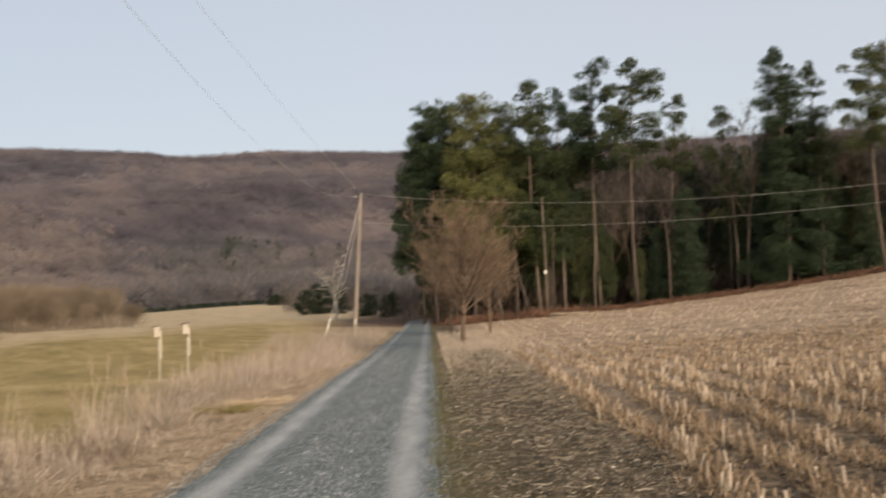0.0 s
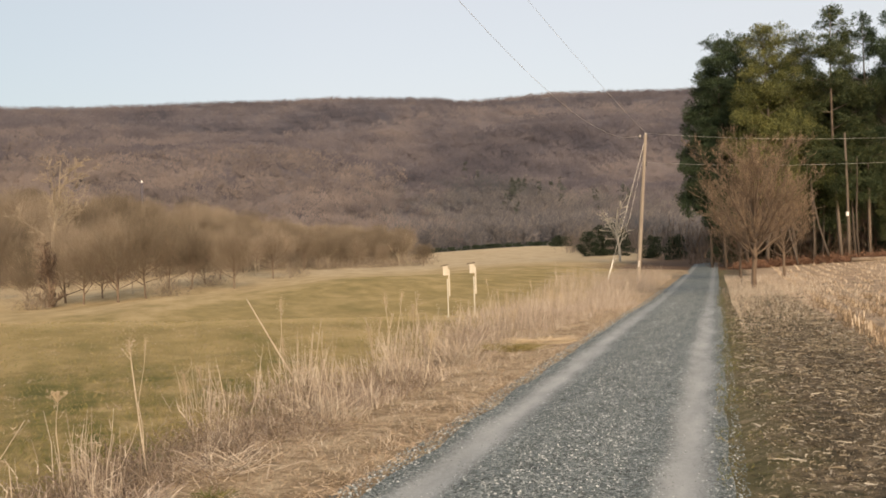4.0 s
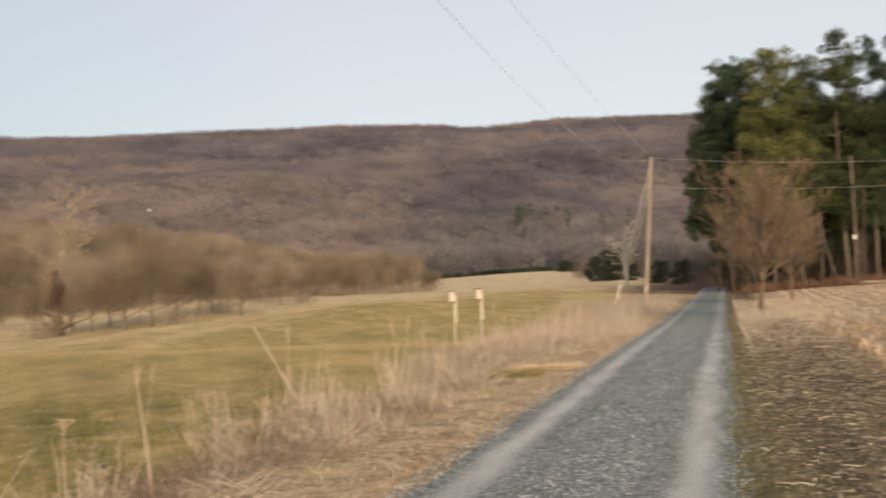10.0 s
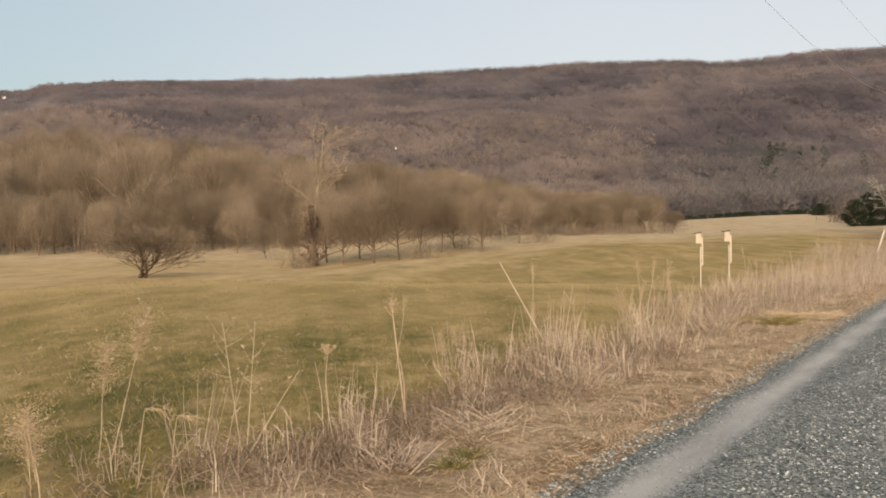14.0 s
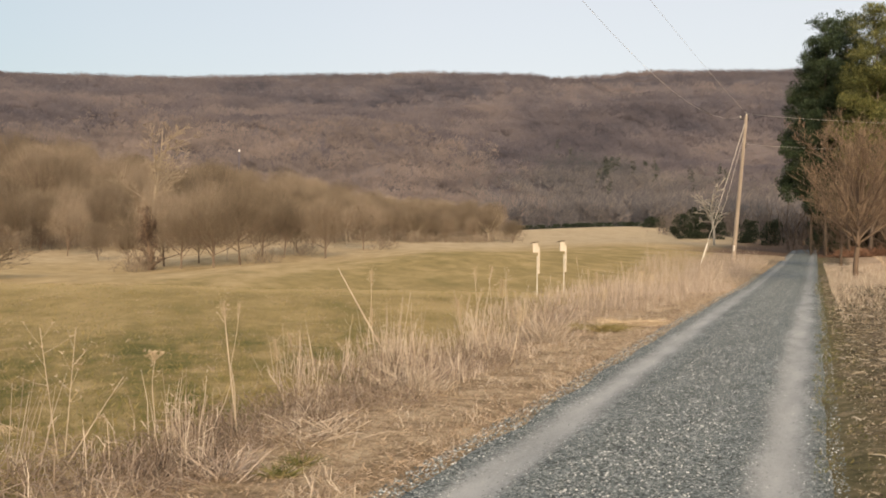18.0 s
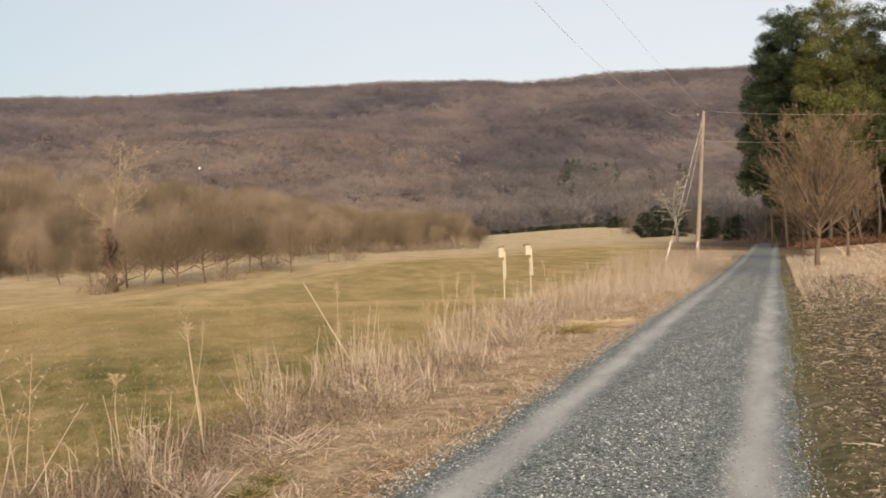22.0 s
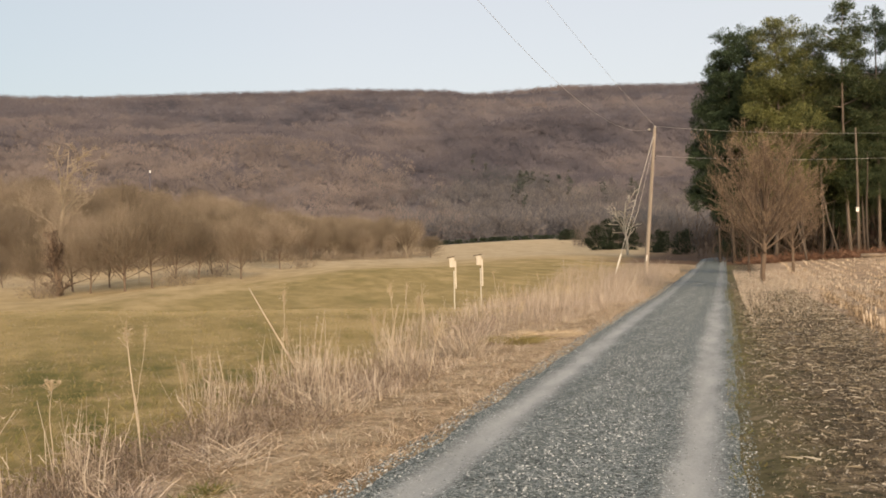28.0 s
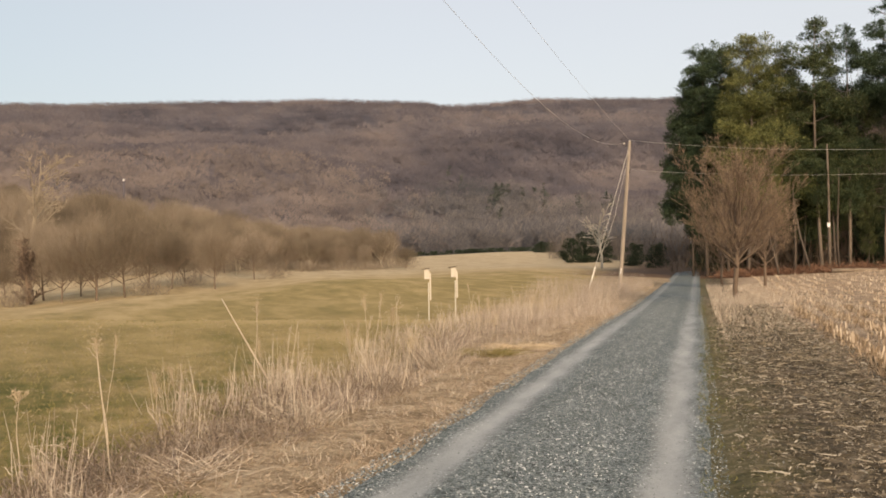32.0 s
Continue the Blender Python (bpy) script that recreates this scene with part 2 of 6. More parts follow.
def road_material():
    m, nt, bsdf = nodes_of("gravel_road")
    geo = nt.nodes.new("ShaderNodeNewGeometry")
    pos = geo.outputs["Position"]
    sep = nt.nodes.new("ShaderNodeSeparateXYZ")
    nt.links.new(pos, sep.inputs[0])
    vor = nt.nodes.new("ShaderNodeTexVoronoi")
    vor.inputs["Scale"].default_value = 55.0
    nt.links.new(pos, vor.inputs["Vector"])
    grey = nt.nodes.new("ShaderNodeSeparateColor")
    nt.links.new(vor.outputs["Color"], grey.inputs[0])
    along = nt.nodes.new("ShaderNodeMapping")
    along.inputs["Scale"].default_value = (1.0, 0.25, 1.0)
    nt.links.new(pos, along.inputs["Vector"])
    mid = noise_node(nt, along.outputs[0], 3.0, 5.0)
    fine = noise_node(nt, pos, 45.0, 4.0)
    stone = ramp_node(nt, math_node(nt, "ADD", math_node(nt, "MULTIPLY", grey.outputs[0], 0.6), math_node(nt, "MULTIPLY", mid, 0.4)),
                      [(0.22, (0.028, 0.036, 0.036)), (0.5, (0.110, 0.133, 0.134)), (0.82, (0.30, 0.33, 0.328))])
    dust = ramp_node(nt, mix_node(nt, 0.5, mid, fine), [(0.3, (0.262, 0.27, 0.265)), (0.7, (0.39, 0.398, 0.39))])
    wob = math_node(nt, "MULTIPLY", math_node(nt, "SUBTRACT", noise_node(nt, along.outputs[0], 1.6, 5.0, 0.7), 0.5), 0.35)
    rut = None
    for x0, half in ((RUTS[0], 0.165), (RUTS[1], 0.165)):
        off = math_node(nt, "ABSOLUTE", math_node(nt, "ADD", math_node(nt, "SUBTRACT", sep.outputs[0], x0), wob))
        band = math_node(nt, "SUBTRACT", 1.0, step_node(nt, off, half * 0.2, half * 1.8))
        rut = band if rut is None else math_node(nt, "MAXIMUM", rut, band)
    worn = math_node(nt, "MULTIPLY", rut, math_node(nt, "ADD", 0.55, math_node(nt, "MULTIPLY", mid, 0.7)), True)
    worn = math_node(nt, "MULTIPLY", worn, math_node(nt, "SUBTRACT", 1.0, math_node(nt, "MULTIPLY", step_node(nt, sep.outputs[1], 16.0, 48.0), 0.55)))
    nt.links.new(mix_node(nt, worn, stone, dust), bsdf.inputs["Base Color"])
    bsdf.inputs["Roughness"].default_value = 0.85
    bsdf.inputs["Specular IOR Level"].default_value = 0.3
    bump_node(nt, math_node(nt, "MULTIPLY", vor.outputs["Distance"], math_node(nt, "SUBTRACT", 1.0, math_node(nt, "MULTIPLY", worn, 0.8))), bsdf, 0.7, 0.02)
    return m


M_GROUND = ground_material()
M_ROAD = road_material()
M_STONE = surface("gravel_stone", [(0.1, (0.040, 0.050, 0.052)), (0.47, (0.115, 0.138, 0.140)), (0.68, (0.26, 0.287, 0.29)), (0.87, (0.62, 0.64, 0.63))], 60, 9, 0.7, 0.2, 0.004, 0.75, island=True)
M_DRY = surface("dry_grass", [(0.2, (0.228, 0.178, 0.137)), (0.5, (0.404, 0.338, 0.265)), (0.8, (0.602, 0.528, 0.435))], 6, 0.7, 0.75, 0, spread=0.55, island=True)
M_CUT = surface("bleached_straw", [(0.2, (0.36, 0.27, 0.175)), (0.7, (0.60, 0.49, 0.34))], 6, 0.9, 0.8, 0, spread=0.4, island=True)
M_PINKDRY = surface("faded_grass", [(0.2, (0.158, 0.121, 0.099)), (0.5, (0.349, 0.284, 0.232)), (0.8, (0.572, 0.498, 0.425))], 6, 0.5, 0.75, 0, spread=0.5, island=True)
M_MAT = surface("matted_grass", [(0.2, (0.099, 0.075, 0.056)), (0.5, (0.313, 0.236, 0.167)), (0.8, (0.577, 0.477, 0.363))], 4, 0.9, 0.8, 0, spread=0.4, island=True)
M_TANGLE = surface("dead_weeds", [(0.2, (0.081, 0.060, 0.045)), (0.5, (0.203, 0.155, 0.119)), (0.8, (0.391, 0.330, 0.263))], 6, 0.8, 0.85, 0, spread=0.5, island=True)
M_MEADOW = surface("meadow_grass", [(0.25, (0.104, 0.108, 0.030)), (0.42, (0.171, 0.147, 0.050)), (0.58, (0.243, 0.193, 0.079)), (0.8, (0.360, 0.285, 0.144))], 3, 0.3, 0.7, 0, spread=0.45, island=True)
M_GREEN = surface("green_grass", [(0.25, (0.065, 0.075, 0.024)), (0.55, (0.14, 0.135, 0.045)), (0.8, (0.27, 0.21, 0.10))], 5, 0.8, 0.7, 0, spread=0.5, island=True)
M_STUBBLE = surface("corn_stubble", [(0.2, (0.117, 0.088, 0.063)), (0.45, (0.324, 0.245, 0.168)), (0.78, (0.573, 0.485, 0.378))], 8, 0.6, 0.65, 0, spread=0.6, island=True)
M_SHEATH = surface("dead_sheath", [(0.2, (0.085, 0.059, 0.037)), (0.5, (0.254, 0.181, 0.111)), (0.8, (0.442, 0.343, 0.229))], 8, 0.8, 0.75, 0, spread=0.55, island=True)
M_HUSK = surface("corn_husk", [(0.2, (0.047, 0.040, 0.028)), (0.48, (0.128, 0.105, 0.071)), (0.64, (0.26, 0.218, 0.158)), (0.82, (0.42, 0.378, 0.305)), (0.95, (0.56, 0.515, 0.44))], 8, 1.0, 0.7, 0, spread=0.65, island=True)
M_WEED = surface("dry_weed", [(0.3, (0.361, 0.291, 0.210)), (0.7, (0.589, 0.504, 0.394))], 30, 3, 0.7, 0.2, 0.002)
M_SEED = surface("seed_head", [(0.3, (0.33, 0.255, 0.16)), (0.7, (0.52, 0.43, 0.30))], 40, 5, 0.85, 0, spread=0.4, island=True)
M_BARK = surface("grey_brown_bark", [(0.3, (0.11, 0.08, 0.058)), (0.7, (0.23, 0.17, 0.125))], 14, 1.5, 0.9, 0.6, 0.02, stretch=(1, 1, 0.2), per_object=0.25)
M_PINEBARK = surface("pine_bark", [(0.3, (0.068, 0.054, 0.044)), (0.7, (0.175, 0.142, 0.115))], 10, 1.0, 0.9, 0.7, 0.03, stretch=(1, 1, 0.25), per_object=0.3)
M_PALEBARK = surface("pale_bark", [(0.3, (0.33, 0.275, 0.205)), (0.7, (0.52, 0.45, 0.35))], 5, 0.8, 0.85, 0.3, 0.02)
M_LOG = surface("weathered_log", [(0.3, (0.17, 0.13, 0.095)), (0.7, (0.32, 0.26, 0.195))], 5, 0.8, 0.85, 0.3, 0.02)
M_GREYBARK = surface("dead_grey_bark", [(0.3, (0.32, 0.295, 0.25)), (0.7, (0.52, 0.485, 0.42))], 5, 0.8, 0.85, 0.3, 0.02)
M_TWIG = surface("bare_twigs", [(0.25, (0.108, 0.086, 0.061)), (0.5, (0.195, 0.158, 0.117)), (0.75, (0.312, 0.256, 0.196))], 0.5, 0.16, 0.9, 0, spread=0.35, island=True, per_object=0.35)
M_PALETWIG = surface("pale_twigs", [(0.3, (0.25, 0.205, 0.15)), (0.7, (0.38, 0.32, 0.245))], 1.2, 0.25, 0.9, 0, spread=0.35, island=True)
M_GREYTWIG = surface("grey_twigs", [(0.25, (0.085, 0.072, 0.064)), (0.75, (0.20, 0.17, 0.15))], 1.2, 0.25, 0.9, 0, spread=0.35, island=True, per_object=0.3)
M_REDTWIG = surface("reddish_twigs", [(0.25, (0.13, 0.092, 0.063)), (0.5, (0.22, 0.162, 0.112)), (0.75, (0.32, 0.245, 0.17))], 2.0, 0.4, 0.85, 0, spread=0.45, island=True)
M_REDBARK = surface("young_bark", [(0.3, (0.105, 0.074, 0.053)), (0.7, (0.20, 0.15, 0.11))], 14, 1.5, 0.9, 0.4, 0.01, stretch=(1, 1, 0.2))
M_VINE = surface("dead_vine", [(0.25, (0.07, 0.05, 0.04)), (0.75, (0.155, 0.112, 0.085))], 2.0, 0.3, 0.9, 0, spread=0.4, island=True)
M_BRIAR = surface("russet_brush", [(0.25, (0.105, 0.058, 0.037)), (0.75, (0.22, 0.125, 0.08))], 2.0, 0.3, 0.9, 0, spread=0.4, island=True)
# ridge trees: grey bark, with aerial haze painted in as purple-grey
M_HILL = surface("hazed_hill_trees", [(0.40, (0.071, 0.066, 0.081)), (0.47, (0.106, 0.096, 0.110)), (0.53, (0.134, 0.118, 0.129)), (0.61, (0.181, 0.154, 0.155))], 0.03, 0.009, 0.95, 0, spread=0.04, island=True)
M_FOOT = surface("foothill_trees", [(0.40, (0.102, 0.088, 0.092)), (0.5, (0.160, 0.135, 0.131)), (0.61, (0.228, 0.188, 0.172))], 0.035, 0.012, 0.95, 0, spread=0.06, island=True)
M_GROVE = surface("grove_twigs", [(0.3, (0.037, 0.031, 0.028)), (0.7, (0.090, 0.075, 0.065))], 1.2, 0.25, 0.9, 0, spread=0.35, island=True, per_object=0.3)
M_VALLEY = surface("valley_trees", [(0.40, (0.069, 0.071, 0.079)), (0.5, (0.121, 0.113, 0.117)), (0.61, (0.193, 0.168, 0.157))], 0.03, 0.010, 0.95, 0, spread=0.14, island=True)
M_NEEDLE = surface("pine_needles", [(0.32, (0.026, 0.042, 0.020)), (0.5, (0.058, 0.076, 0.033)), (0.68, (0.118, 0.124, 0.048))], 1.0, 0.22, 0.7, 0, spread=0.35, island=True, per_object=0.18)
M_GOLDNEEDLE = surface("gold_green_needles", [(0.32, (0.030, 0.041, 0.014)), (0.5, (0.070, 0.085, 0.029)), (0.66, (0.190, 0.189, 0.065))], 1.0, 0.3, 0.7, 0, spread=0.3, island=True, per_object=0.2)
M_DARKNEEDLE = surface("dark_needles", [(0.25, (0.018, 0.036, 0.021)), (0.75, (0.058, 0.082, 0.040))], 1.0, 0.25, 0.75, 0, spread=0.35, island=True)
M_HEDGE = surface("dark_conifer", [(0.25, (0.010, 0.020, 0.012)), (0.75, (0.032, 0.044, 0.024))], 1.0, 0.25, 0.8, 0, spread=0.3, island=True)
# distant conifers: the haze before them is mixed into this grey-green
M_SLOPE = surface("haze_tinted_conifer", [(0.25, (0.052, 0.062, 0.056)), (0.75, (0.088, 0.094, 0.082))], 0.1, 0.03, 0.85, 0, spread=0.3, island=True)
M_POLE = surface("weathered_pole", [(0.32, (0.153, 0.093, 0.054)), (0.45, (0.288, 0.195, 0.121)), (0.56, (0.369, 0.266, 0.175)), (0.7, (0.495, 0.418, 0.335))], 22, 1.8, 0.7, 0.35, 0.006, stretch=(1, 1, 0.06))
M_POLEFAR = surface("sunlit_pole", [(0.3, (0.19, 0.155, 0.122)), (0.7, (0.38, 0.33, 0.275))], 22, 1.8, 0.75, 0.3, 0.006, stretch=(1, 1, 0.06))
M_DARK = surface("dark_metal", [(0.3, (0.02, 0.02, 0.022)), (0.7, (0.05, 0.048, 0.046))], 30, 4, 0.5, 0.1, 0.002)
M_WIRE = surface("weathered_wire", [(0.3, (0.42, 0.40, 0.36)), (0.7, (0.58, 0.55, 0.50))], 5, 0.5, 0.5, 0)
M_WHITE = surface("white_plate", [(0.3, (0.74, 0.73, 0.70)), (0.7, (0.84, 0.83, 0.80))], 40, 6, 0.5, 0.05, 0.001)
M_PAINT = surface("whitewashed_wood", [(0.3, (0.46, 0.41, 0.34)), (0.7, (0.62, 0.57, 0.48))], 30, 4, 0.7, 0.2, 0.003, stretch=(1, 1, 0.2))
M_GALV = surface("galvanised_post", [(0.3, (0.46, 0.43, 0.37)), (0.7, (0.62, 0.59, 0.52))], 20, 3, 0.55, 0.05, 0.001)
M_INK = surface("black_ink", [(0.3, (0.03, 0.035, 0.03)), (0.7, (0.06, 0.065, 0.06))], 30, 3, 0.6, 0)
M_GUARD = surface("pale_guy_guard", [(0.3, (0.62, 0.58, 0.50)), (0.7, (0.78, 0.75, 0.68))], 20, 2, 0.5, 0)
M_KNOT = surface("dark_knot", [(0.3, (0.025, 0.016, 0.010)), (0.7, (0.07, 0.04, 0.022))], 40, 8, 0.8, 0.4, 0.004)

# ---- lie of the land ----
# heights above the lane (metres), for bearings to the left of the lane and distances from the start
BEARINGS = (0, 10, 20, 30, 38, 48, 60)
RANGES = (0, 15, 29, 38, 52, 68, 95, 150, 260)
HEIGHTS = (
    (0.0, 0.0, -0.05, -0.08, -0.05, 0.0, 0.25, 0.9, 3.4),
    (0.0, -0.05, -0.04, -0.5, -0.3, 0.3, 1.0, 1.6, 5.0),
    (0.0, -0.05, 0.02, -0.72, -0.3, 0.66, 0.3, 1.2, 3.6),
    (0.0, 0.0, 0.12, -0.75, -0.42, -0.15, -0.9, 1.4, 6.0),
    (0.0, 0.05, 0.24, -0.6, -0.4, -0.9, -1.5, 0.6, 13.0),
    (0.0, 0.05, 0.33, -0.3, -0.9, -1.0, -0.8, 0.5, 17.0),
    (0.0, 0.0, 0.1, -0.4, -0.9, -0.9, -0.7, 0.3, 17.0),
)
RIDGE_AT = (-70, -20, 0, 2, 5, 9, 12, 14.5, 15.5, 18, 22, 25, 29, 34, 39, 44, 48.8, 52, 53.2, 56, 62, 70, 110)
RIDGE_EL = (7.5, 9.0, 9.4, 9.45, 9.62, 9.68, 9.42, 9.33, 9.55, 9.66, 9.76, 9.6, 9.5, 9.34, 9.06, 8.88, 8.67, 8.38, 8.06, 7.93, 7.8, 7.3, 5.0)


def ease(t):
    t = min(1.0, max(0.0, t))
    return t * t * (3 - 2 * t)


def profile(row, r):
    """Smooth heights along one bearing."""
    for i in range(len(RANGES) - 1):
        if r <= RANGES[i + 1]:
            t = (r - RANGES[i]) / (RANGES[i + 1] - RANGES[i])
            h = RANGES[i + 1] - RANGES[i]
            m0 = (row[i + 1] - row[i - 1]) / (RANGES[i + 1] - RANGES[i - 1]) if i else 0.0
            m1 = (row[i + 2] - row[i]) / (RANGES[i + 2] - RANGES[i]) if i + 2 < len(row) else (row[i + 1] - row[i]) / h
            return (2 * t**3 - 3 * t**2 + 1) * row[i] + (t**3 - 2 * t**2 + t) * h * m0 + (3 * t**2 - 2 * t**3) * row[i + 1] + (t**3 - t**2) * h * m1
    return row[-1]


def ridge(az):
    el = float(np.interp(az, RIDGE_AT, RIDGE_EL))
    far = 950 + 3.0 * max(0.0, az - 35)
    return el, far


def land(x, y):
    """Height of the ground."""
    r = math.hypot(x, y)
    az = math.degrees(math.atan2(-x, y))
    b = min(60.0, max(0.0, az)) if az > -100 else 60.0
    i = min(len(BEARINGS) - 2, max(k for k in range(len(BEARINGS)) if BEARINGS[k] <= b))
    t = ease((b - BEARINGS[i]) / (BEARINGS[i + 1] - BEARINGS[i]))
    z = profile(HEIGHTS[i], min(r, 260)) * (1 - t) + profile(HEIGHTS[i + 1], min(r, 260)) * t
    if x > 0:
        xr = min(x, 70)
        z += (0.018 * xr + 0.0016 * xr * xr) * ease(x / 4.0)
    if r > 260:
        front = ease((az + 95) / 30) * ease((135 - az) / 30)
        el, far = ridge(az)
        top = 1.6 + far * math.tan(radians(el)) - 6.8
        s = (r - 280) / (far - 280)
        if s <= 1:
            z += front * (top - z) * (0.62 * ease(s) + 0.38 * max(0.0, s) ** 1.2) + (1 - front) * ease(s) * 12
        else:
            z += front * (top - z) * ease((2600 - r) / 1500) + (1 - front) * 12
        # a low spur in front of the ridge
        z += 10.0 * front * math.exp(-((r - 470) / 65) ** 2) * ease((az - 18) / 8) * ease((60 - az) / 12)
        k = ease((r - 300) / 200) * front
        z += k * 24.0 * noise.noise(Vector((x / 150, y / 150, 3.1))) * (1 - 0.9 * ease((s - 0.45) / 0.3))
    return z


def roughness(x, y):
    r = math.hypot(x, y)
    if r > 260:
        return 0.0
    return 0.03 * noise.noise(Vector((x * 0.9, y * 0.9, 0))) * (0 if -3.0 < x < 0.4 and y < 110 else 1) + 0.05 * noise.noise(Vector((x * 0.16, y * 0.16, 5)))


def ground_z(x, y):
    return land(x, y) + roughness(x, y)


# ---- building helpers ----
class Geo:
    """Vertices and faces of one mesh."""

    def __init__(self):
        self.v, self.f = [], []

    def tube(self, pts, radii, sides=5, cap=True):
        start = len(self.v)
        n = len(pts)
        for i, p in enumerate(pts):
            d = (pts[min(i + 1, n - 1)] - pts[max(i - 1, 0)])
            d = d.normalized() if d.length > 1e-9 else Vector((0, 0, 1))
            u = d.cross(Vector((1, 0, 0)) if abs(d.x) < 0.8 else Vector((0, 1, 0))).normalized()
            w = d.cross(u)
            for k in range(sides):
                c = 2 * math.pi * k / sides
                self.v.append(p + (u * math.cos(c) + w * math.sin(c)) * radii[i])
        for i in range(n - 1):
            for k in range(sides):
                k2 = (k + 1) % sides
                self.f.append((start + i * sides + k, start + i * sides + k2, start + (i + 1) * sides + k2, start + (i + 1) * sides + k))
        if cap:
            self.f.append(tuple(start + k for k in reversed(range(sides))))
            self.f.append(tuple(start + (n - 1) * sides + k for k in range(sides)))

    def blade(self, p, tip, width, bend=None):
        """A thin leaf: two quads' worth of width tapering to a point."""
        d = tip - p
        side = d.cross(Vector((random.uniform(-1, 1), random.uniform(-1, 1), 0.3)))
        side = side.normalized() * width * 0.5 if side.length > 1e-9 else Vector((width * 0.5, 0, 0))
        s = len(self.v)
        if bend is None:
            self.v += [p - side, p + side, tip]
            self.f.append((s, s + 1, s + 2))
        else:
            mid = p + d * 0.55 + bend
            self.v += [p - side, p + side, mid + side * 0.75, mid - side * 0.75, tip]
            self.f += [(s, s + 1, s + 2, s + 3), (s + 3, s + 2, s + 4)]

    def box(self, c, size, m=None):
        s = len(self.v)
        for dz in (-0.5, 0.5):
            for dx, dy in ((-0.5, -0.5), (0.5, -0.5), (0.5, 0.5), (-0.5, 0.5)):
                q = Vector((dx * size[0], dy * size[1], dz * size[2]))
                self.v.append(Vector(c) + (m @ q if m else q))
        self.f += [tuple(s + i for i in f) for f in ((3, 2, 1, 0), (4, 5, 6, 7), (0, 1, 5, 4), (1, 2, 6, 5), (2, 3, 7, 6), (3, 0, 4, 7))]

    def mesh(self, name, material, smooth=False):
        me = bpy.data.meshes.new(name)
        me.from_pydata([tuple(v) for v in self.v], [], self.f)
        me.materials.append(material)
        if smooth:
            me.polygons.foreach_set("use_smooth", [True] * len(me.polygons))
        me.update()
        return me


def part(name, geo, material, parent, label="", smooth=False):
    ob = new(name, geo.mesh(name, material, smooth) if isinstance(geo, Geo) else geo)
    if parent:
        ob.parent = parent
    return tagged(ob, label)


def thing(name, label, category, group="", kind=""):
    return tagged(new(name), label, category, group, kind)


def stuff(name, geo, material, label, category):
    return tagged(new(name, geo.mesh(name, material)), label, category, "", "stuff")


def U(a, b):
    return random.uniform(a, b)


# ---- ground, lane ----
def build_ground():
    radii = [0.0] + [0.6 + 0.35 * i for i in range(60)]
    while radii[-1] < 4600:
        r = radii[-1]
        radii.append(r * 1.03 if r < 890 else r + 9 if r < 1090 else r * 1.06)
    azs = []
    a = -180.0
    while a < 180:
        azs.append(a)
        a += 0.75 if -40 < a < 75 else 3.0
    n = len(azs)
    verts = [(0.0, 0.0, ground_z(0, 0) - 0.04)]
    for r in radii[1:]:
        for a in azs:
            x, y = -r * math.sin(radians(a)), r * math.cos(radians(a))
            z = ground_z(x, y)
            if -2.9 < x < 0.45:
                z -= 0.06 * ease((x + 2.9) / 0.3) * ease((0.45 - x) / 0.3) * ease((120 - y) / 10) * ease((y + 60) / 10)
            verts.append((x, y, z))
    faces = [(0, 1 + k, 1 + (k + 1) % n) for k in range(n)]
    for i in range(len(radii) - 2):
        b = 1 + i * n
        faces += [(b + k, b + n + k, b + n + (k + 1) % n, b + (k + 1) % n) for k in range(n)]
    me = bpy.data.meshes.new("ground")
    me.from_pydata(verts, [], faces)
    me.materials.append(M_GROUND)
    me.polygons.foreach_set("use_smooth", [True] * len(me.polygons))
    tagged(new("ground", me), "rolling winter meadow, stubble field and far slopes", "ground", "", "structure")


def road_z(x, y):
    z = land(-1.2, y) if y > 0 else 0.0
    z += 0.02 - 0.012 * ((x + 1.2) / 1.3) ** 2
    for x0 in RUTS:
        z -= 0.018 * math.exp(-((x - x0) / 0.2) ** 2)
    return z + 0.008 * noise.noise(Vector((x * 2.5, y * 1.2, 8)))


def build_road():
    xs = [-2.75 + 0.09 * i for i in range(34)]
    ys = [-40 + 2.0 * i for i in range(20)] + [0.25 * i for i in range(160)] + [40 + 1.5 * i for i in range(54)]
    verts, faces = [], []
    for y in ys:
        wob_l = 0.10 * noise.noise(Vector((0, y * 0.8, 1))) + 0.05 * noise.noise(Vector((0, y * 4, 1)))
        wob_r = 0.09 * noise.noise(Vector((5, y * 0.8, 1))) + 0.04 * noise.noise(Vector((5, y * 4, 1)))
        for i, x in enumerate(xs):
            t = i / (len(xs) - 1)
            xx = -2.5 + wob_l + t * (2.62 + wob_r - wob_l)
            z = road_z(xx, y)
            if i in (0, len(xs) - 1):
                z -= 0.06
            verts.append((xx, y, z))
    n = len(xs)
    for j in range(len(ys) - 1):
        faces += [(j * n + i, j * n + i + 1, (j + 1) * n + i + 1, (j + 1) * n + i) for i in range(n - 1)]
    me = bpy.data.meshes.new("road")
    me.from_pydata(verts, [], faces)
    me.materials.append(M_ROAD)
    me.polygons.foreach_set("use_smooth", [True] * len(me.polygons))
    tagged(new("road", me), "grey gravel farm lane with two pale wheel ruts", "road", "", "structure")


build_ground()
build_road()


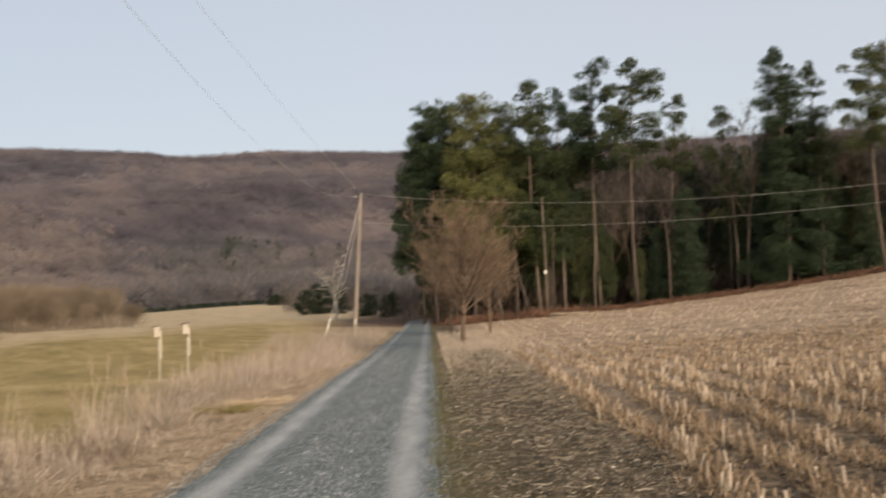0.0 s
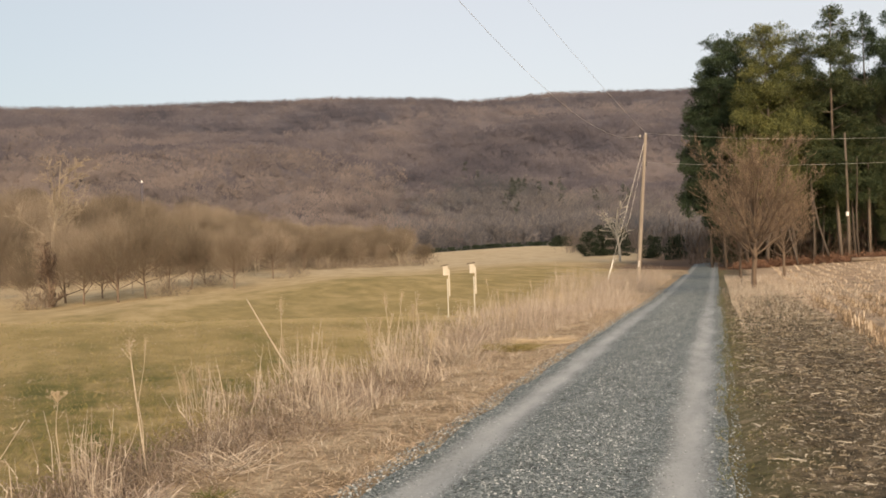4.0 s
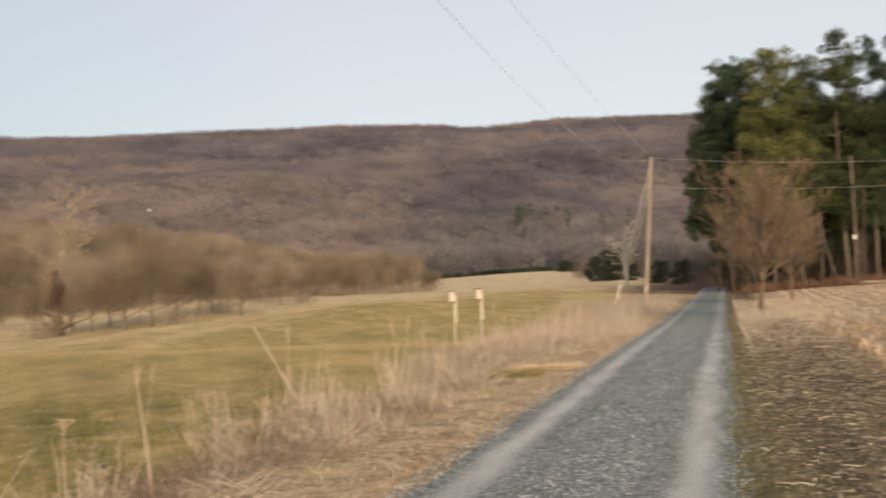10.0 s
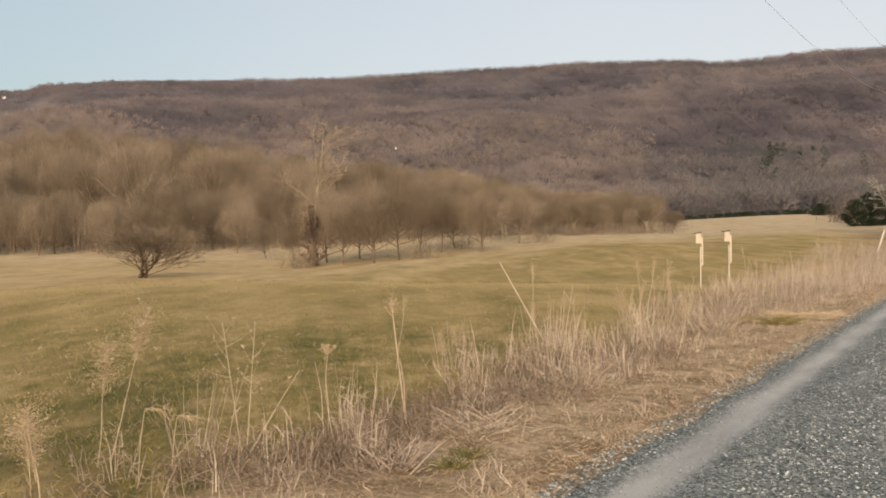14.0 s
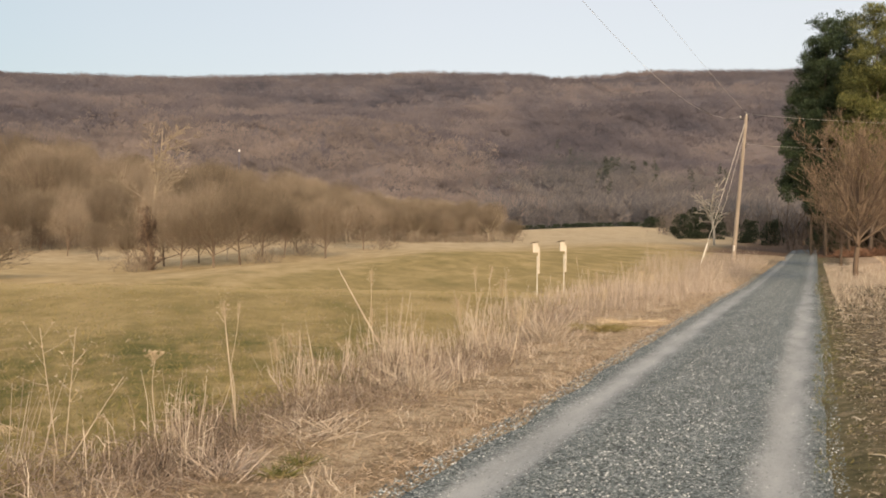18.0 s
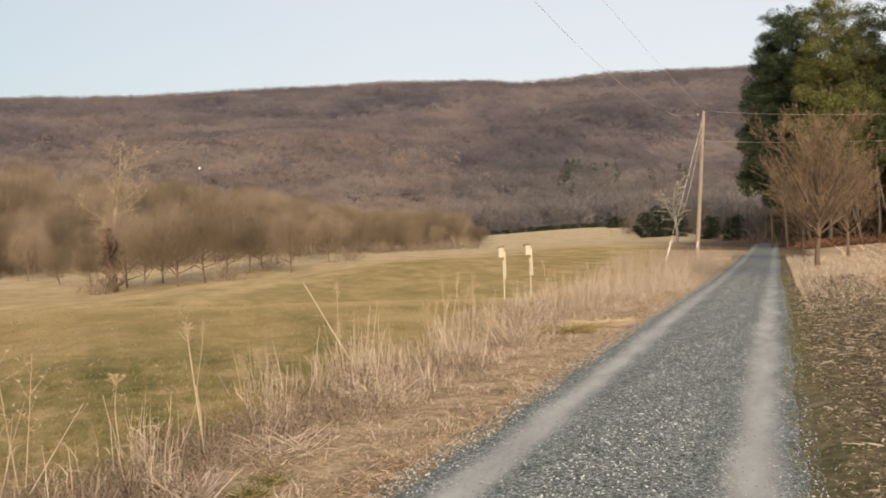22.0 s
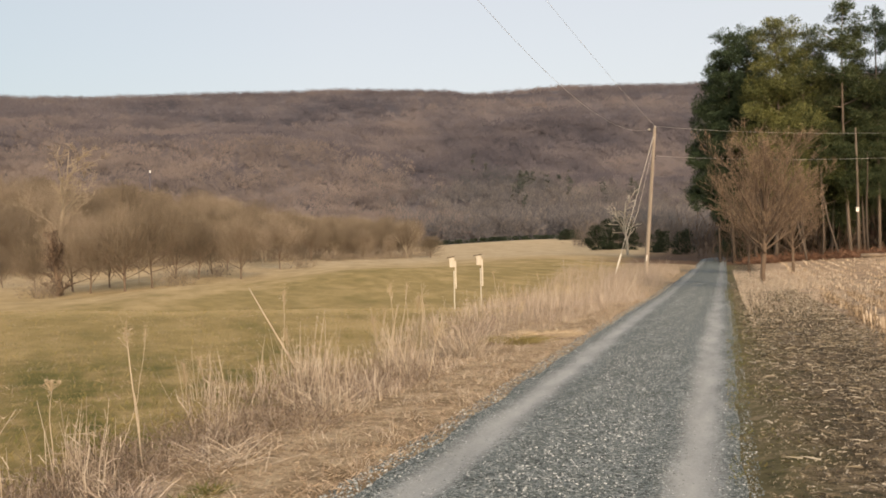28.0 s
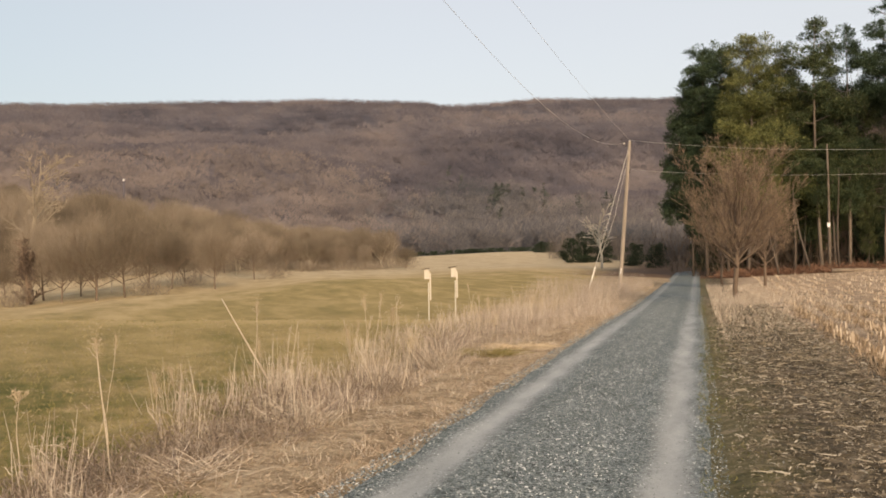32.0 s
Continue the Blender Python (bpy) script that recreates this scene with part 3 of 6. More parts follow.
def build_gravel():
    g = Geo()
    octa = [Vector(v) for v in ((1, 0, 0), (0, 1, 0), (-1, 0, 0), (0, -1, 0), (0, 0, 0.8), (0, 0, -0.6))]
    tris = ((0, 1, 4), (1, 2, 4), (2, 3, 4), (3, 0, 4))
    made = 0
    while made < 110000:
        y = 3.5 + 46 * random.random() ** 2.3 if made % 9 else U(-6, 3.6)
        x = U(-2.68, 0.2)
        bare = max(math.exp(-((x - x0) / 0.2) ** 2) for x0 in RUTS)
        if random.random() < bare * 0.97:
            continue
        s = (0.0035 + 0.0085 * random.random() ** 2) * (1.25 if -1.6 < x < -0.7 or x < -2.35 else 0.9)
        rot = Euler((U(-0.5, 0.5), U(-0.5, 0.5), U(0, 6.3))).to_matrix()
        sc = Vector((s * U(0.7, 1.4), s * U(0.7, 1.2), s * U(0.6, 1.0)))
        o = Vector((x, y, road_z(max(-2.6, min(0.16, x)), y) + (0.0 if -2.6 < x < 0.16 else -0.015)))
        b = len(g.v)
        g.v += [o + rot @ Vector((v.x * sc.x, v.y * sc.y, v.z * sc.z)) for v in octa]
        g.f += [(b + i, b + j, b + k) for i, j, k in tris]
        made += 1
    stuff("gravel", g, M_STONE, "loose grey crushed stone lying on the lane", "gravel")


build_gravel()


# ---- bare trees ----
def grow(wood, twigs, p, d, length, radius, level, o):
    """One branch with its side branches; o: options of the tree."""
    steps = 4 if level < 2 else 3
    pts, radii = [p.copy()], [radius]
    q, dd = p.copy(), d.copy()
    for i in range(steps):
        dd = (dd + Vector((U(-1, 1), U(-1, 1), U(-0.6, 1))) * o["wander"] + Vector((0, 0, o["lift"]))).normalized()
        q = q + dd * (length / steps)
        pts.append(q.copy())
        radii.append(max(radius * (1 - 0.8 * (i + 1) / steps), o["thin"] * 0.5))
    if level < o["levels"]:
        wood.tube(pts, radii, 6 if level == 0 else 4 if level == 1 else 3, False)
    else:
        side = max(o["thin"], radius)
        for a, b in zip(pts[:-1], pts[1:]):
            twigs.blade(a, b, side)
    if level >= o["levels"]:
        for _ in range(o["twigs"]):
            i = random.randint(1, steps)
            a = pts[i - 1].lerp(pts[i], random.random())
            t = (dd + Vector((U(-1, 1), U(-1, 1), U(-0.4, 1))) * 0.75 + Vector((0, 0, o["lift"] * 2))).normalized()
            twigs.blade(a, a + t * length * U(0.25, 0.7), o["thin"])
        return
    for k in range(o["split"][min(level, len(o["split"]) - 1)]):
        f = U(o["from"] if level == 0 else 0.25, 1.0)
        i = min(int(f * steps), steps - 1)
        a = pts[i].lerp(pts[i + 1], f * steps - i)
        out = Vector((U(-1, 1), U(-1, 1), 0))
        out = out.normalized() if out.length > 0.01 else Vector((1, 0, 0))
        ang = o["angle"] * U(0.6, 1.3)
        base = (pts[i + 1] - pts[i]).normalized()
        side = (out - base * out.dot(base))
        side = side.normalized() if side.length > 0.01 else out
        dn = (base * math.cos(ang) + side * math.sin(ang)).normalized()
        grow(wood, twigs, a, dn, length * o["ratio"] * U(0.75, 1.15) * (1.15 - 0.5 * f if level == 0 else 1), radii[i] * 0.6, level + 1, o)


def bare_tree(name, label, height, trunk, o, bark, twig, seed, group="", stems=1):
    random.seed(seed)
    wood, twigs = Geo(), Geo()
    for s in range(stems):
        d = Vector((0, 0, 1)) if stems == 1 else Vector((U(-0.35, 0.35), U(-0.35, 0.35), 1)).normalized()
        grow(wood, twigs, Vector((U(-0.15, 0.15), U(-0.15, 0.15), -0.2)) if stems > 1 else Vector((0, 0, -0.2)), d, height * o.get("bole", 0.6), trunk, 0, o)
    k = height / max(v.z for v in twigs.v)
    for geo in (wood, twigs):
        geo.v = [v * k for v in geo.v]
    t = thing(name, label, "tree", group)
    part("trunk", wood, bark, t, smooth=True)
    part("crown", twigs, twig, t)
    return t


def put(ob, x, y, turn=0.0, scale=1.0, sink=0.05, lean=(0, 0)):
    ob.location = (x, y, ground_z(x, y) - sink)
    ob.rotation_euler = (lean[0], lean[1], turn)
    ob.scale = (scale, scale, scale)
    return ob


def polar(az, r):
    return -r * math.sin(radians(az)), r * math.cos(radians(az))


def again(ob, x, y, turn, scale, sink=0.05, zs=1.0):
    c = copy_thing(ob, pose(x, y, ground_z(x, y) - sink, 0, 0, turn))
    c.scale = (scale, scale, scale * zs)
    return c


WOOD = dict(levels=3, split=(11, 7, 5), angle=0.85, ratio=0.55, wander=0.2, lift=0.03, thin=0.016, twigs=40, bole=0.62)
WOOD["from"] = 0.25
# the roadside tree: a short trunk and a fan of straight ascending limbs
def fan_tree():
    random.seed(11)
    wood, twigs = Geo(), Geo()
    limb = dict(levels=3, split=(7, 5, 4), angle=0.62, ratio=0.5, wander=0.12, lift=0.10, thin=0.012, twigs=4)
    limb["from"] = 0.2
    fork = Vector((0.1, 0, 3.1))
    wood.tube([Vector((0, 0, -0.2)), Vector((-0.04, 0.02, 0.6)), Vector((0.04, 0, 1.6)), fork], [0.105, 0.082, 0.07, 0.045], 9)
    for i in range(21):
        a = i * 2.4 + U(-0.3, 0.3)
        f = (i + 0.5) / 21
        ang = 0.16 + 1.02 * f
        d = Vector((math.cos(a) * math.sin(ang), math.sin(a) * math.sin(ang), math.cos(ang)))
        start = Vector((0.06, 0, 2.8 - 1.5 * f))
        grow(wood, twigs, start, d, U(1.8, 2.2) + 1.0 * math.sin(math.pi * min(1.0, f * 1.1)), U(0.03, 0.046), 0, limb)
    k = 6.65 / max(v.z for v in twigs.v)
    for geo in (wood, twigs):
        geo.v = [v * k for v in geo.v]
    t = thing("roadside_tree", "bare reddish-brown young tree with a fan of twigs beside the lane", "tree")
    part("trunk", wood, M_REDBARK, t, smooth=True)
    part("crown", twigs, M_REDTWIG, t)
    return t


maple = put(fan_tree(), 1.5, 41.5, 0.4)
maple.scale = (1.22, 1.22, 1.08)
for az, r, k in ((-1.3, 64, 1.0), (-3.6, 60, 0.95)):
    c = again(maple, *polar(az, r), 140 * k + az * 60, k)
    tagged(c, "bare reddish-brown young tree behind the roadside tree")
random.seed(12)



def haze_tree(name, label, height, width, low, bark, twig, seed, group="", count=9000, thin=0.02, limbs=9):
    """A leafless tree with a rounded, lumpy dome of fine ascending twigs; low: where the crown begins, as a share of the height."""
    random.seed(seed)
    rng = np.random.default_rng(seed)
    wood = Geo()
    base, mid = low * height, (low + 1) * 0.5 * height
    axes = np.array((width / 2, width / 2, (1 - low) * height / 2))
    bend = Vector((U(-0.3, 0.3), U(-0.3, 0.3), 0))
    wood.tube([Vector((0, 0, -0.3)), bend * 0.4 + Vector((0, 0, base)), bend + Vector((0, 0, mid))], [height * 0.015, height * 0.011, height * 0.005], 6, False)
    for i in range(limbs):
        a, f = i * 2.4 + U(-0.4, 0.4), (i + 0.5) / limbs
        up = U(-0.35, 0.9)
        out = math.sqrt(max(0.05, 1 - up * up))
        p = Vector((0, 0, base * 0.75 + (mid - base * 0.75) * f * 0.8)) + bend * 0.5
        q = Vector((math.cos(a) * out * axes[0], math.sin(a) * out * axes[1], mid + up * axes[2])) * 1.0
        m = p.lerp(q, 0.5) + Vector((0, 0, -0.06 * height + U(-0.2, 0.2)))
        wood.tube([p, m, p.lerp(q, 0.9)], [height * 0.006, height * 0.0042, height * 0.0015], 4, False)
        for _ in range(5):
            c = m.lerp(q, U(0.0, 0.7))
            e = c + Vector((U(-1, 1), U(-1, 1), U(0.1, 1.3))) * width * 0.17
            wood.tube([c, c.lerp(e, 0.55) + Vector((0, 0, -0.08)), e], [height * 0.0028, height * 0.002, height * 0.001], 3, False)
    way = rng.normal(0, 1, (count, 3))
    way /= np.linalg.norm(way, axis=1)[:, None]
    lumps = rng.normal(0, 1, (11, 3))
    lumps /= np.linalg.norm(lumps, axis=1)[:, None]
    bulge = 0.62 + 0.38 * np.clip((way @ lumps.T).max(1) * 1.9 - 0.95, 0, 1)
    far = rng.uniform(0, 1, count) ** 0.5 * bulge * rng.uniform(0.78, 1.16, count)
    p = way * far[:, None] * axes + np.array((0, 0, mid))
    lower = (p[:, 2] - base) / (mid - base) + 0.45 * np.sin(p[:, 0] * 2.1 + seed) * np.sin(p[:, 1] * 1.7)
    p = p[rng.uniform(0, 1, count) < 0.12 + 0.88 * np.clip(lower, 0, 1)]
    count = len(p)
    out = (p - np.array((0, 0, base * 0.8))) / height
    out /= np.linalg.norm(out, axis=1)[:, None] + 1e-6
    out = out + rng.normal(0, 0.42, (count, 3)) + np.array((0, 0, 0.45))
    out /= np.linalg.norm(out, axis=1)[:, None]
    q = p + out * (height * rng.uniform(0.05, 0.16, count))[:, None]
    side = np.cross(out, rng.normal(0, 1, (count, 3)))
    side /= np.linalg.norm(side, axis=1)[:, None] + 1e-9
    side *= (thin * 0.5 * rng.uniform(0.6, 1.4, count))[:, None]
    leaf = Geo()
    leaf.v.extend(np.stack((p - side, p + side, q), 1).reshape(-1, 3).tolist())
    leaf.f.extend((3 * np.arange(count)[:, None] + np.arange(3)).tolist())
    t = thing(name, label, "tree", group)
    part("trunk", wood, bark, t, smooth=True)
    part("crown", leaf, twig, t)
    return t


wood_protos = [haze_tree("bare_tree", "leafless brown tree in the wood behind the meadow", 11, (8.2, 9.6, 7.4, 8.8)[i], (0.04, 0.1, 0.14, 0.02)[i], (M_BARK, M_BARK, M_PALEBARK, M_BARK)[i], M_TWIG, 20 + i, "bare trees of the meadow wood", 11000, 0.02) for i in range(4)]
round_protos = [haze_tree("bare_tree", "low round leafless tree at the meadow's edge", 7, (7.2, 6.4, 8.0)[i], (0.16, 0.12, 0.2)[i], M_BARK, M_TWIG, 40 + i, "bare trees at the meadow's edge", 8500, 0.016, 13) for i in range(3)]
random.seed(13)
# front line at the meadow's edge: bearing, distance, height
for i, (az, r, h) in enumerate(((36.0, 97, 7.0), (34.2, 95, 7.5), (32.7, 97, 8.0), (30.2, 108, 7.0), (27.8, 104, 7.0), (25.6, 120, 6.5), (42.0, 130, 7.0), (23.8, 140, 6.0), (36.9, 104, 7.5), (35.0, 106, 8.0), (33.4, 108, 8.0), (31.4, 112, 8.0), (29.4, 116, 7.5), (28.6, 124, 7.5), (26.6, 130, 7.0), (38.8, 108, 7.5), (40.4, 118, 7.0), (44.5, 134, 7.0), (46.6, 136, 7.0), (49.6, 136, 7.5), (52.6, 137, 7.0), (55.8, 136, 7.5), (22.4, 142, 5.0), (20.8, 146, 5.2), (19.2, 147, 5.2))):
    x, y = polar(az, r)
    p = round_protos[i % 3] if i < 8 else wood_protos[i % 4]
    h = h if i < 8 else h * U(0.6, 1.15) * 7 / 11
    if i < 3:
        c = put(p, x, y, i * 2.1, h / 7)
    else:
        c = again(p, x, y, i * 77.0, h / 7)
    wide = U(0.8, 1.2)
    c.scale = (c.scale[0] * wide, c.scale[1] * wide, c.scale[2])
    c.rotation_euler = (U(-0.12, 0.12), U(-0.12, 0.12), c.rotation_euler[2])
WOODTOP_AT = (16.8, 17.5, 18.3, 20.4, 22.5, 25, 26, 27.5, 29, 31.5, 34.7, 38, 40.5, 42.6, 45, 47.5, 51, 56, 64, 80, 100)
WOODTOP_EL = (1.0, 1.8, 2.3, 2.35, 2.45, 2.65, 3.05, 3.5, 3.8, 4.25, 4.6, 4.9, 5.3, 5.75, 6.3, 6.75, 6.85, 6.6, 6.4, 6.0, 5.0)
for k, p in enumerate(wood_protos):
    put(p, *polar(58 + 3 * k, 152), k, 0.75)
for ring, r0 in enumerate((148, 160, 174, 190, 208, 230, 256)):
    az = 17.2 + 0.7 * ring
    while az < 84:
        r = r0 + U(-10, 10)
        x, y = polar(az + U(-0.6, 0.6), r)
        top = 1.6 + r * math.tan(radians(float(np.interp(az, WOODTOP_AT, WOODTOP_EL)))) - ground_z(x, y)
        h = min(top * U(0.84, 1.03), (9.0 if ring < 2 else 13.5) * U(0.55, 1.15))
        if h > 2.5:
            k = random.randint(0, 3)
            c = again(wood_protos[k], x, y, U(0, 360), h / 11)
            wide = U(0.8, 1.3) * (1.25 if h < 7 else 1.0)
            c.scale = (c.scale[0] * wide, c.scale[1] * wide, c.scale[2])
        az += U(0.9, 1.8) * (1.6 if az > 66 else 1)

THORN = dict(levels=3, split=(9, 6, 4), angle=0.8, ratio=0.6, wander=0.2, lift=0.06, thin=0.011, twigs=12, bole=0.6)
THORN["from"] = 0.1
thorn = bare_tree("thorn_bush", "low wide leafless thorn tree standing alone in the meadow", 4.3, 0.05, THORN, M_BARK, M_TWIG, 42, "", 4)
put(thorn, *polar(47.5, 66), 1.0)
thorn.scale = (1.9, 1.9, 0.95)
# dark vine-hung tree and low bushes at the meadow's edge
VINE = dict(levels=3, split=(24, 8, 5), angle=0.9, ratio=0.27, wander=0.25, lift=0.0, thin=0.08, twigs=16, bole=0.85)
VINE["from"] = 0.02
vine = bare_tree("vine_covered_tree", "dark narrow tree hung with dead vines at the meadow's edge", 6.1, 0.2, VINE, M_BARK, M_VINE, 61)
put(vine, *polar(37.7, 96), 0.5)
# tall pale tree standing out of the wood
PALE = dict(levels=3, split=(15, 7, 5), angle=0.85, ratio=0.36, wander=0.17, lift=0.05, thin=0.018, twigs=16, bole=0.75)
PALE["from"] = 0.38
pale = bare_tree("pale_tree", "tall bare tree with pale bark standing out of the wood", 15, 0.14, PALE, M_PALETWIG, M_PALETWIG, 64)
put(pale, *polar(37.6, 128), 0.5)
pale.scale = (1.25, 1.25, (1.6 + 128 * math.tan(radians(6.55)) - pale.location.z) / 15)
# dead grey tree beside the far pole
DEAD = dict(levels=3, split=(8, 4, 3), angle=0.95, ratio=0.5, wander=0.22, lift=0.02, thin=0.085, twigs=2, bole=0.8)
DEAD["from"] = 0.2
dead = bare_tree("dead_tree", "pale dead tree with broken limbs beyond the utility pole", 7.2, 0.16, DEAD, M_GREYBARK, M_GREYBARK, 71)
put(dead, *polar(5.4, 125), 2.4)
dead.scale = (1.05, 1.05, (1.6 + 125 * math.tan(radians(3.6)) - dead.location.z) / 7.2)


# ---- brush: low thickets joined into one ----
def brush(name, spots, material, label, count, size, thin):
    """spots: list of (x, y, half-width, height)."""
    g = Geo()
    for x, y, w, h in spots:
        for _ in range(count):
            px, py = x + random.gauss(0, w * 0.45), y + random.gauss(0, w * 0.45)
            z = ground_z(px, py)
            top = h * U(0.35, 1.05)
            p = Vector((px, py, z + U(-0.1, 0.25) * h))
            for _k in range(3):
                q = p + Vector((U(-1, 1) * size, U(-1, 1) * size, U(0.2, 0.7) * top))
                g.blade(p, q, thin)
                p = p.lerp(q, U(0.3, 1.0))
    return stuff(name, g, material, label, "brush")


random.seed(70)
spots = []
for az in np.arange(17.5, 84, 0.8):
    r = 146 + U(-6, 8) if az < 62 else 140 + U(-6, 6)
    spots.append((*polar(float(az), r), 4.5, 2.2 if az > 24 else 1.2))
for az, r in ((31.4, 98), (24.5, 118), (21.5, 150), (22.5, 140), (20.0, 165), (38.6, 93), (29.0, 112)):
    spots.append((*polar(az, r), 2.0, 1.9))
for az in np.arange(18, 84, 0.9):
    for r in (165, 190, 220, 250):
        if noise.noise(Vector((float(az), r * 0.1, 0))) > -0.35:
            spots.append((*polar(float(az) + U(-0.4, 0.4), r), 6.0, min(5.0, max(1.2, float(np.interp(az, WOODTOP_AT, WOODTOP_EL)) * 1.1))))
stems = [(*polar(float(a), 148 + U(-6, 6)), 4.0, 3.4) for a in np.arange(38, 84, 0.7)]
brush("wood_edge_stems", stems, M_BARK, "dark thin stems along the foot of the wood", 70, 0.25, 0.05)
brush("undergrowth", spots, M_TWIG, "tangled brown undergrowth at the foot of the wood", 150, 0.8, 0.035)

# ---- far wooded ridge ----
def tuft_mesh(name, corners, normals, material):
    """Triangles (n, 3, 3) shaded with a soft crown normal each."""
    n = len(corners)
    me = bpy.data.meshes.new(name)
    me.vertices.add(3 * n)
    me.vertices.foreach_set("co", corners.astype(np.float32).ravel())
    me.loops.add(3 * n)
    me.loops.foreach_set("vertex_index", np.arange(3 * n, dtype=np.int32))
    me.polygons.add(n)
    me.polygons.foreach_set("loop_start", np.arange(0, 3 * n, 3, dtype=np.int32))
    me.polygons.foreach_set("use_smooth", np.ones(n, dtype=bool))
    me.materials.append(material)
    me.update(calc_edges=True)
    me.normals_split_custom_set_from_vertices(np.repeat(normals, 3, 0).tolist())
    return me


def hill_woods():
    rng = np.random.default_rng(5)
    n = 27000
    az = rng.uniform(-42, 84, n)
    r = np.sqrt(rng.uniform(281**2, 985**2, n))
    r[:1500] = rng.uniform(282, 330, 1500)
    r[1500:5500] = rng.uniform(905, 955, 4000)
    r[5500:12500] = np.sqrt(rng.uniform(325**2, 640**2, 7000))
    az[5500:12500] = rng.uniform(-6, 62, 7000)
    bins = {"valley": [], "foot": [], "upper": []}
    for a, d in zip(az.tolist(), r.tolist()):
        el, far = ridge(a)
        d = min(d * far / 950, far + 25)
        x, y = polar(a, d)
        z = land(x, y)
        crest = d > far - 170
        h, w = rng.uniform(9, 14.0) * ((0.30 if a > 42 else 0.45) if crest else 0.75 if d < 335 else 0.5), rng.uniform(3.2, 5.5)
        tufts = 64 if d < 480 else 54 if crest else 46
        low = 0.35 if crest else 0.3
        ang, lift = rng.uniform(0, 6.3, tufts), rng.uniform(0.0, 1.0, tufts) ** (1.6 if crest else 1)
        wide = rng.uniform(0.16, 0.36, tufts) * (0.7 if d < 480 else np.where(lift > 0.5, 0.32, 1.0) if crest else 1)
        turn = rng.uniform(-1.2, 1.2, (tufts, 3))
        c = np.sqrt(1 - lift**2)
        out = np.stack((np.cos(ang) * c, np.sin(ang) * c, lift), 1)
        p = np.array((x, y, z)) + np.stack((out[:, 0] * w * 0.7, out[:, 1] * w * 0.7, h * (0.35 - low + (0.45 + low) * lift)), 1)
        q = p + np.stack((out[:, 0] * w * 0.3, out[:, 1] * w * 0.3, h * 0.09 * (0.3 + lift)), 1) + turn
        side = np.stack((np.full(tufts, -math.cos(radians(a))), np.full(tufts, -math.sin(radians(a))), turn[:, 2] * 0.5), 1) * wide[:, None]
        lie = np.array((-(land(x + 12, y) - land(x - 12, y)) / 24, -(land(x, y + 12) - land(x, y - 12)) / 24, 1.0))
        soft = out * 0.16 + np.array((math.sin(radians(a)) * 0.3, -math.cos(radians(a)) * 0.3, 0.0)) + lie
        tri = np.stack((p + side, p - side, q), 1)
        back = np.einsum("ij,ij->i", np.cross(tri[:, 1] - tri[:, 0], tri[:, 2] - tri[:, 0]), np.tile((math.sin(radians(a)), -math.cos(radians(a)), 0.0), (tufts, 1))) < 0
        tri[back] = tri[back][:, ::-1]
        stand_of = "upper" if d > 430 + 90 * noise.noise(Vector((a * 0.12, 0, 4))) + rng.uniform(-40, 40) + (70 if a > 18 else 0) else "valley" if a < 17.5 + rng.uniform(-3, 3) else "foot"
        bins[stand_of].append((tri, soft / np.linalg.norm(soft, axis=1)[:, None]))
    for key, name, material, label in (("valley", "valley_woods", M_VALLEY, "grey leafless trees along the foot of the ridge"), ("foot", "foothill_woods", M_FOOT, "leafless brown forest on the low spur before the ridge"), ("upper", "hillside_woods", M_HILL, "leafless forest covering the long ridge, its brown-grey tinted purple with painted haze")):
        me = tuft_mesh(name, np.concatenate([b[0] for b in bins[key]]), np.concatenate([b[1] for b in bins[key]]), material)
        tagged(new(name, me), label, "forest", "", "stuff")


hill_woods()


# ---- evergreens ----
NR = np.random.default_rng(17)


def clump(g, c, size, needles, width, flat=0.6):
    for _ in range(needles):
        d = Vector((random.gauss(0, 1), random.gauss(0, 1), random.gauss(0.25, 0.8) * flat))
        d = d.normalized() if d.length > 0.01 else Vector((0, 0, 1))
        p = c + d * size * U(0.0, 0.45)
        g.blade(p, p + d * size * U(0.4, 0.8), width)


def pad(g, c, radius, needles, flat=0.6, long=0.26, width=0.055):
    """A cushion of needle tufts round c: tufts sit on a lumpy ellipsoid and point outwards and up."""
    lumps = NR.normal(0, 1, (9, 3))
    lumps /= np.linalg.norm(lumps, axis=1)[:, None]
    d = lumps[NR.integers(0, 9, needles)] + NR.normal(0, 0.42, (needles, 3))
    d /= np.linalg.norm(d, axis=1)[:, None]
    p = d * (radius * NR.uniform(0.15, 0.95, needles) ** 0.6)[:, None]
    p[:, 2] *= flat
    p += np.array(c)
    out = d + NR.normal(0, 0.55, (needles, 3)) + np.array((0, 0, 0.35))
    out /= np.linalg.norm(out, axis=1)[:, None]
    q = p + out * (long * NR.uniform(0.5, 1.2, needles))[:, None]
    side = np.cross(out, NR.normal(0, 1, (needles, 3)))
    side /= np.linalg.norm(side, axis=1)[:, None] + 1e-9
    side *= (width * 0.5 * NR.uniform(0.6, 1.4, needles))[:, None]
    s = len(g.v)
    g.v.extend(np.stack((p - side, p + side, q), 1).reshape(-1, 3).tolist())
    g.f.extend((s + 3 * np.arange(needles)[:, None] + np.arange(3)).tolist())


SHAPES = dict(umbrella=(0.55, 0.95, 1.0, 0.8, 0.45), full=(0.75, 1.0, 0.9, 0.7, 0.35), cone=(1.0, 0.85, 0.65, 0.45, 0.15), spire=(0.5, 0.75, 0.8, 0.7, 0.4))


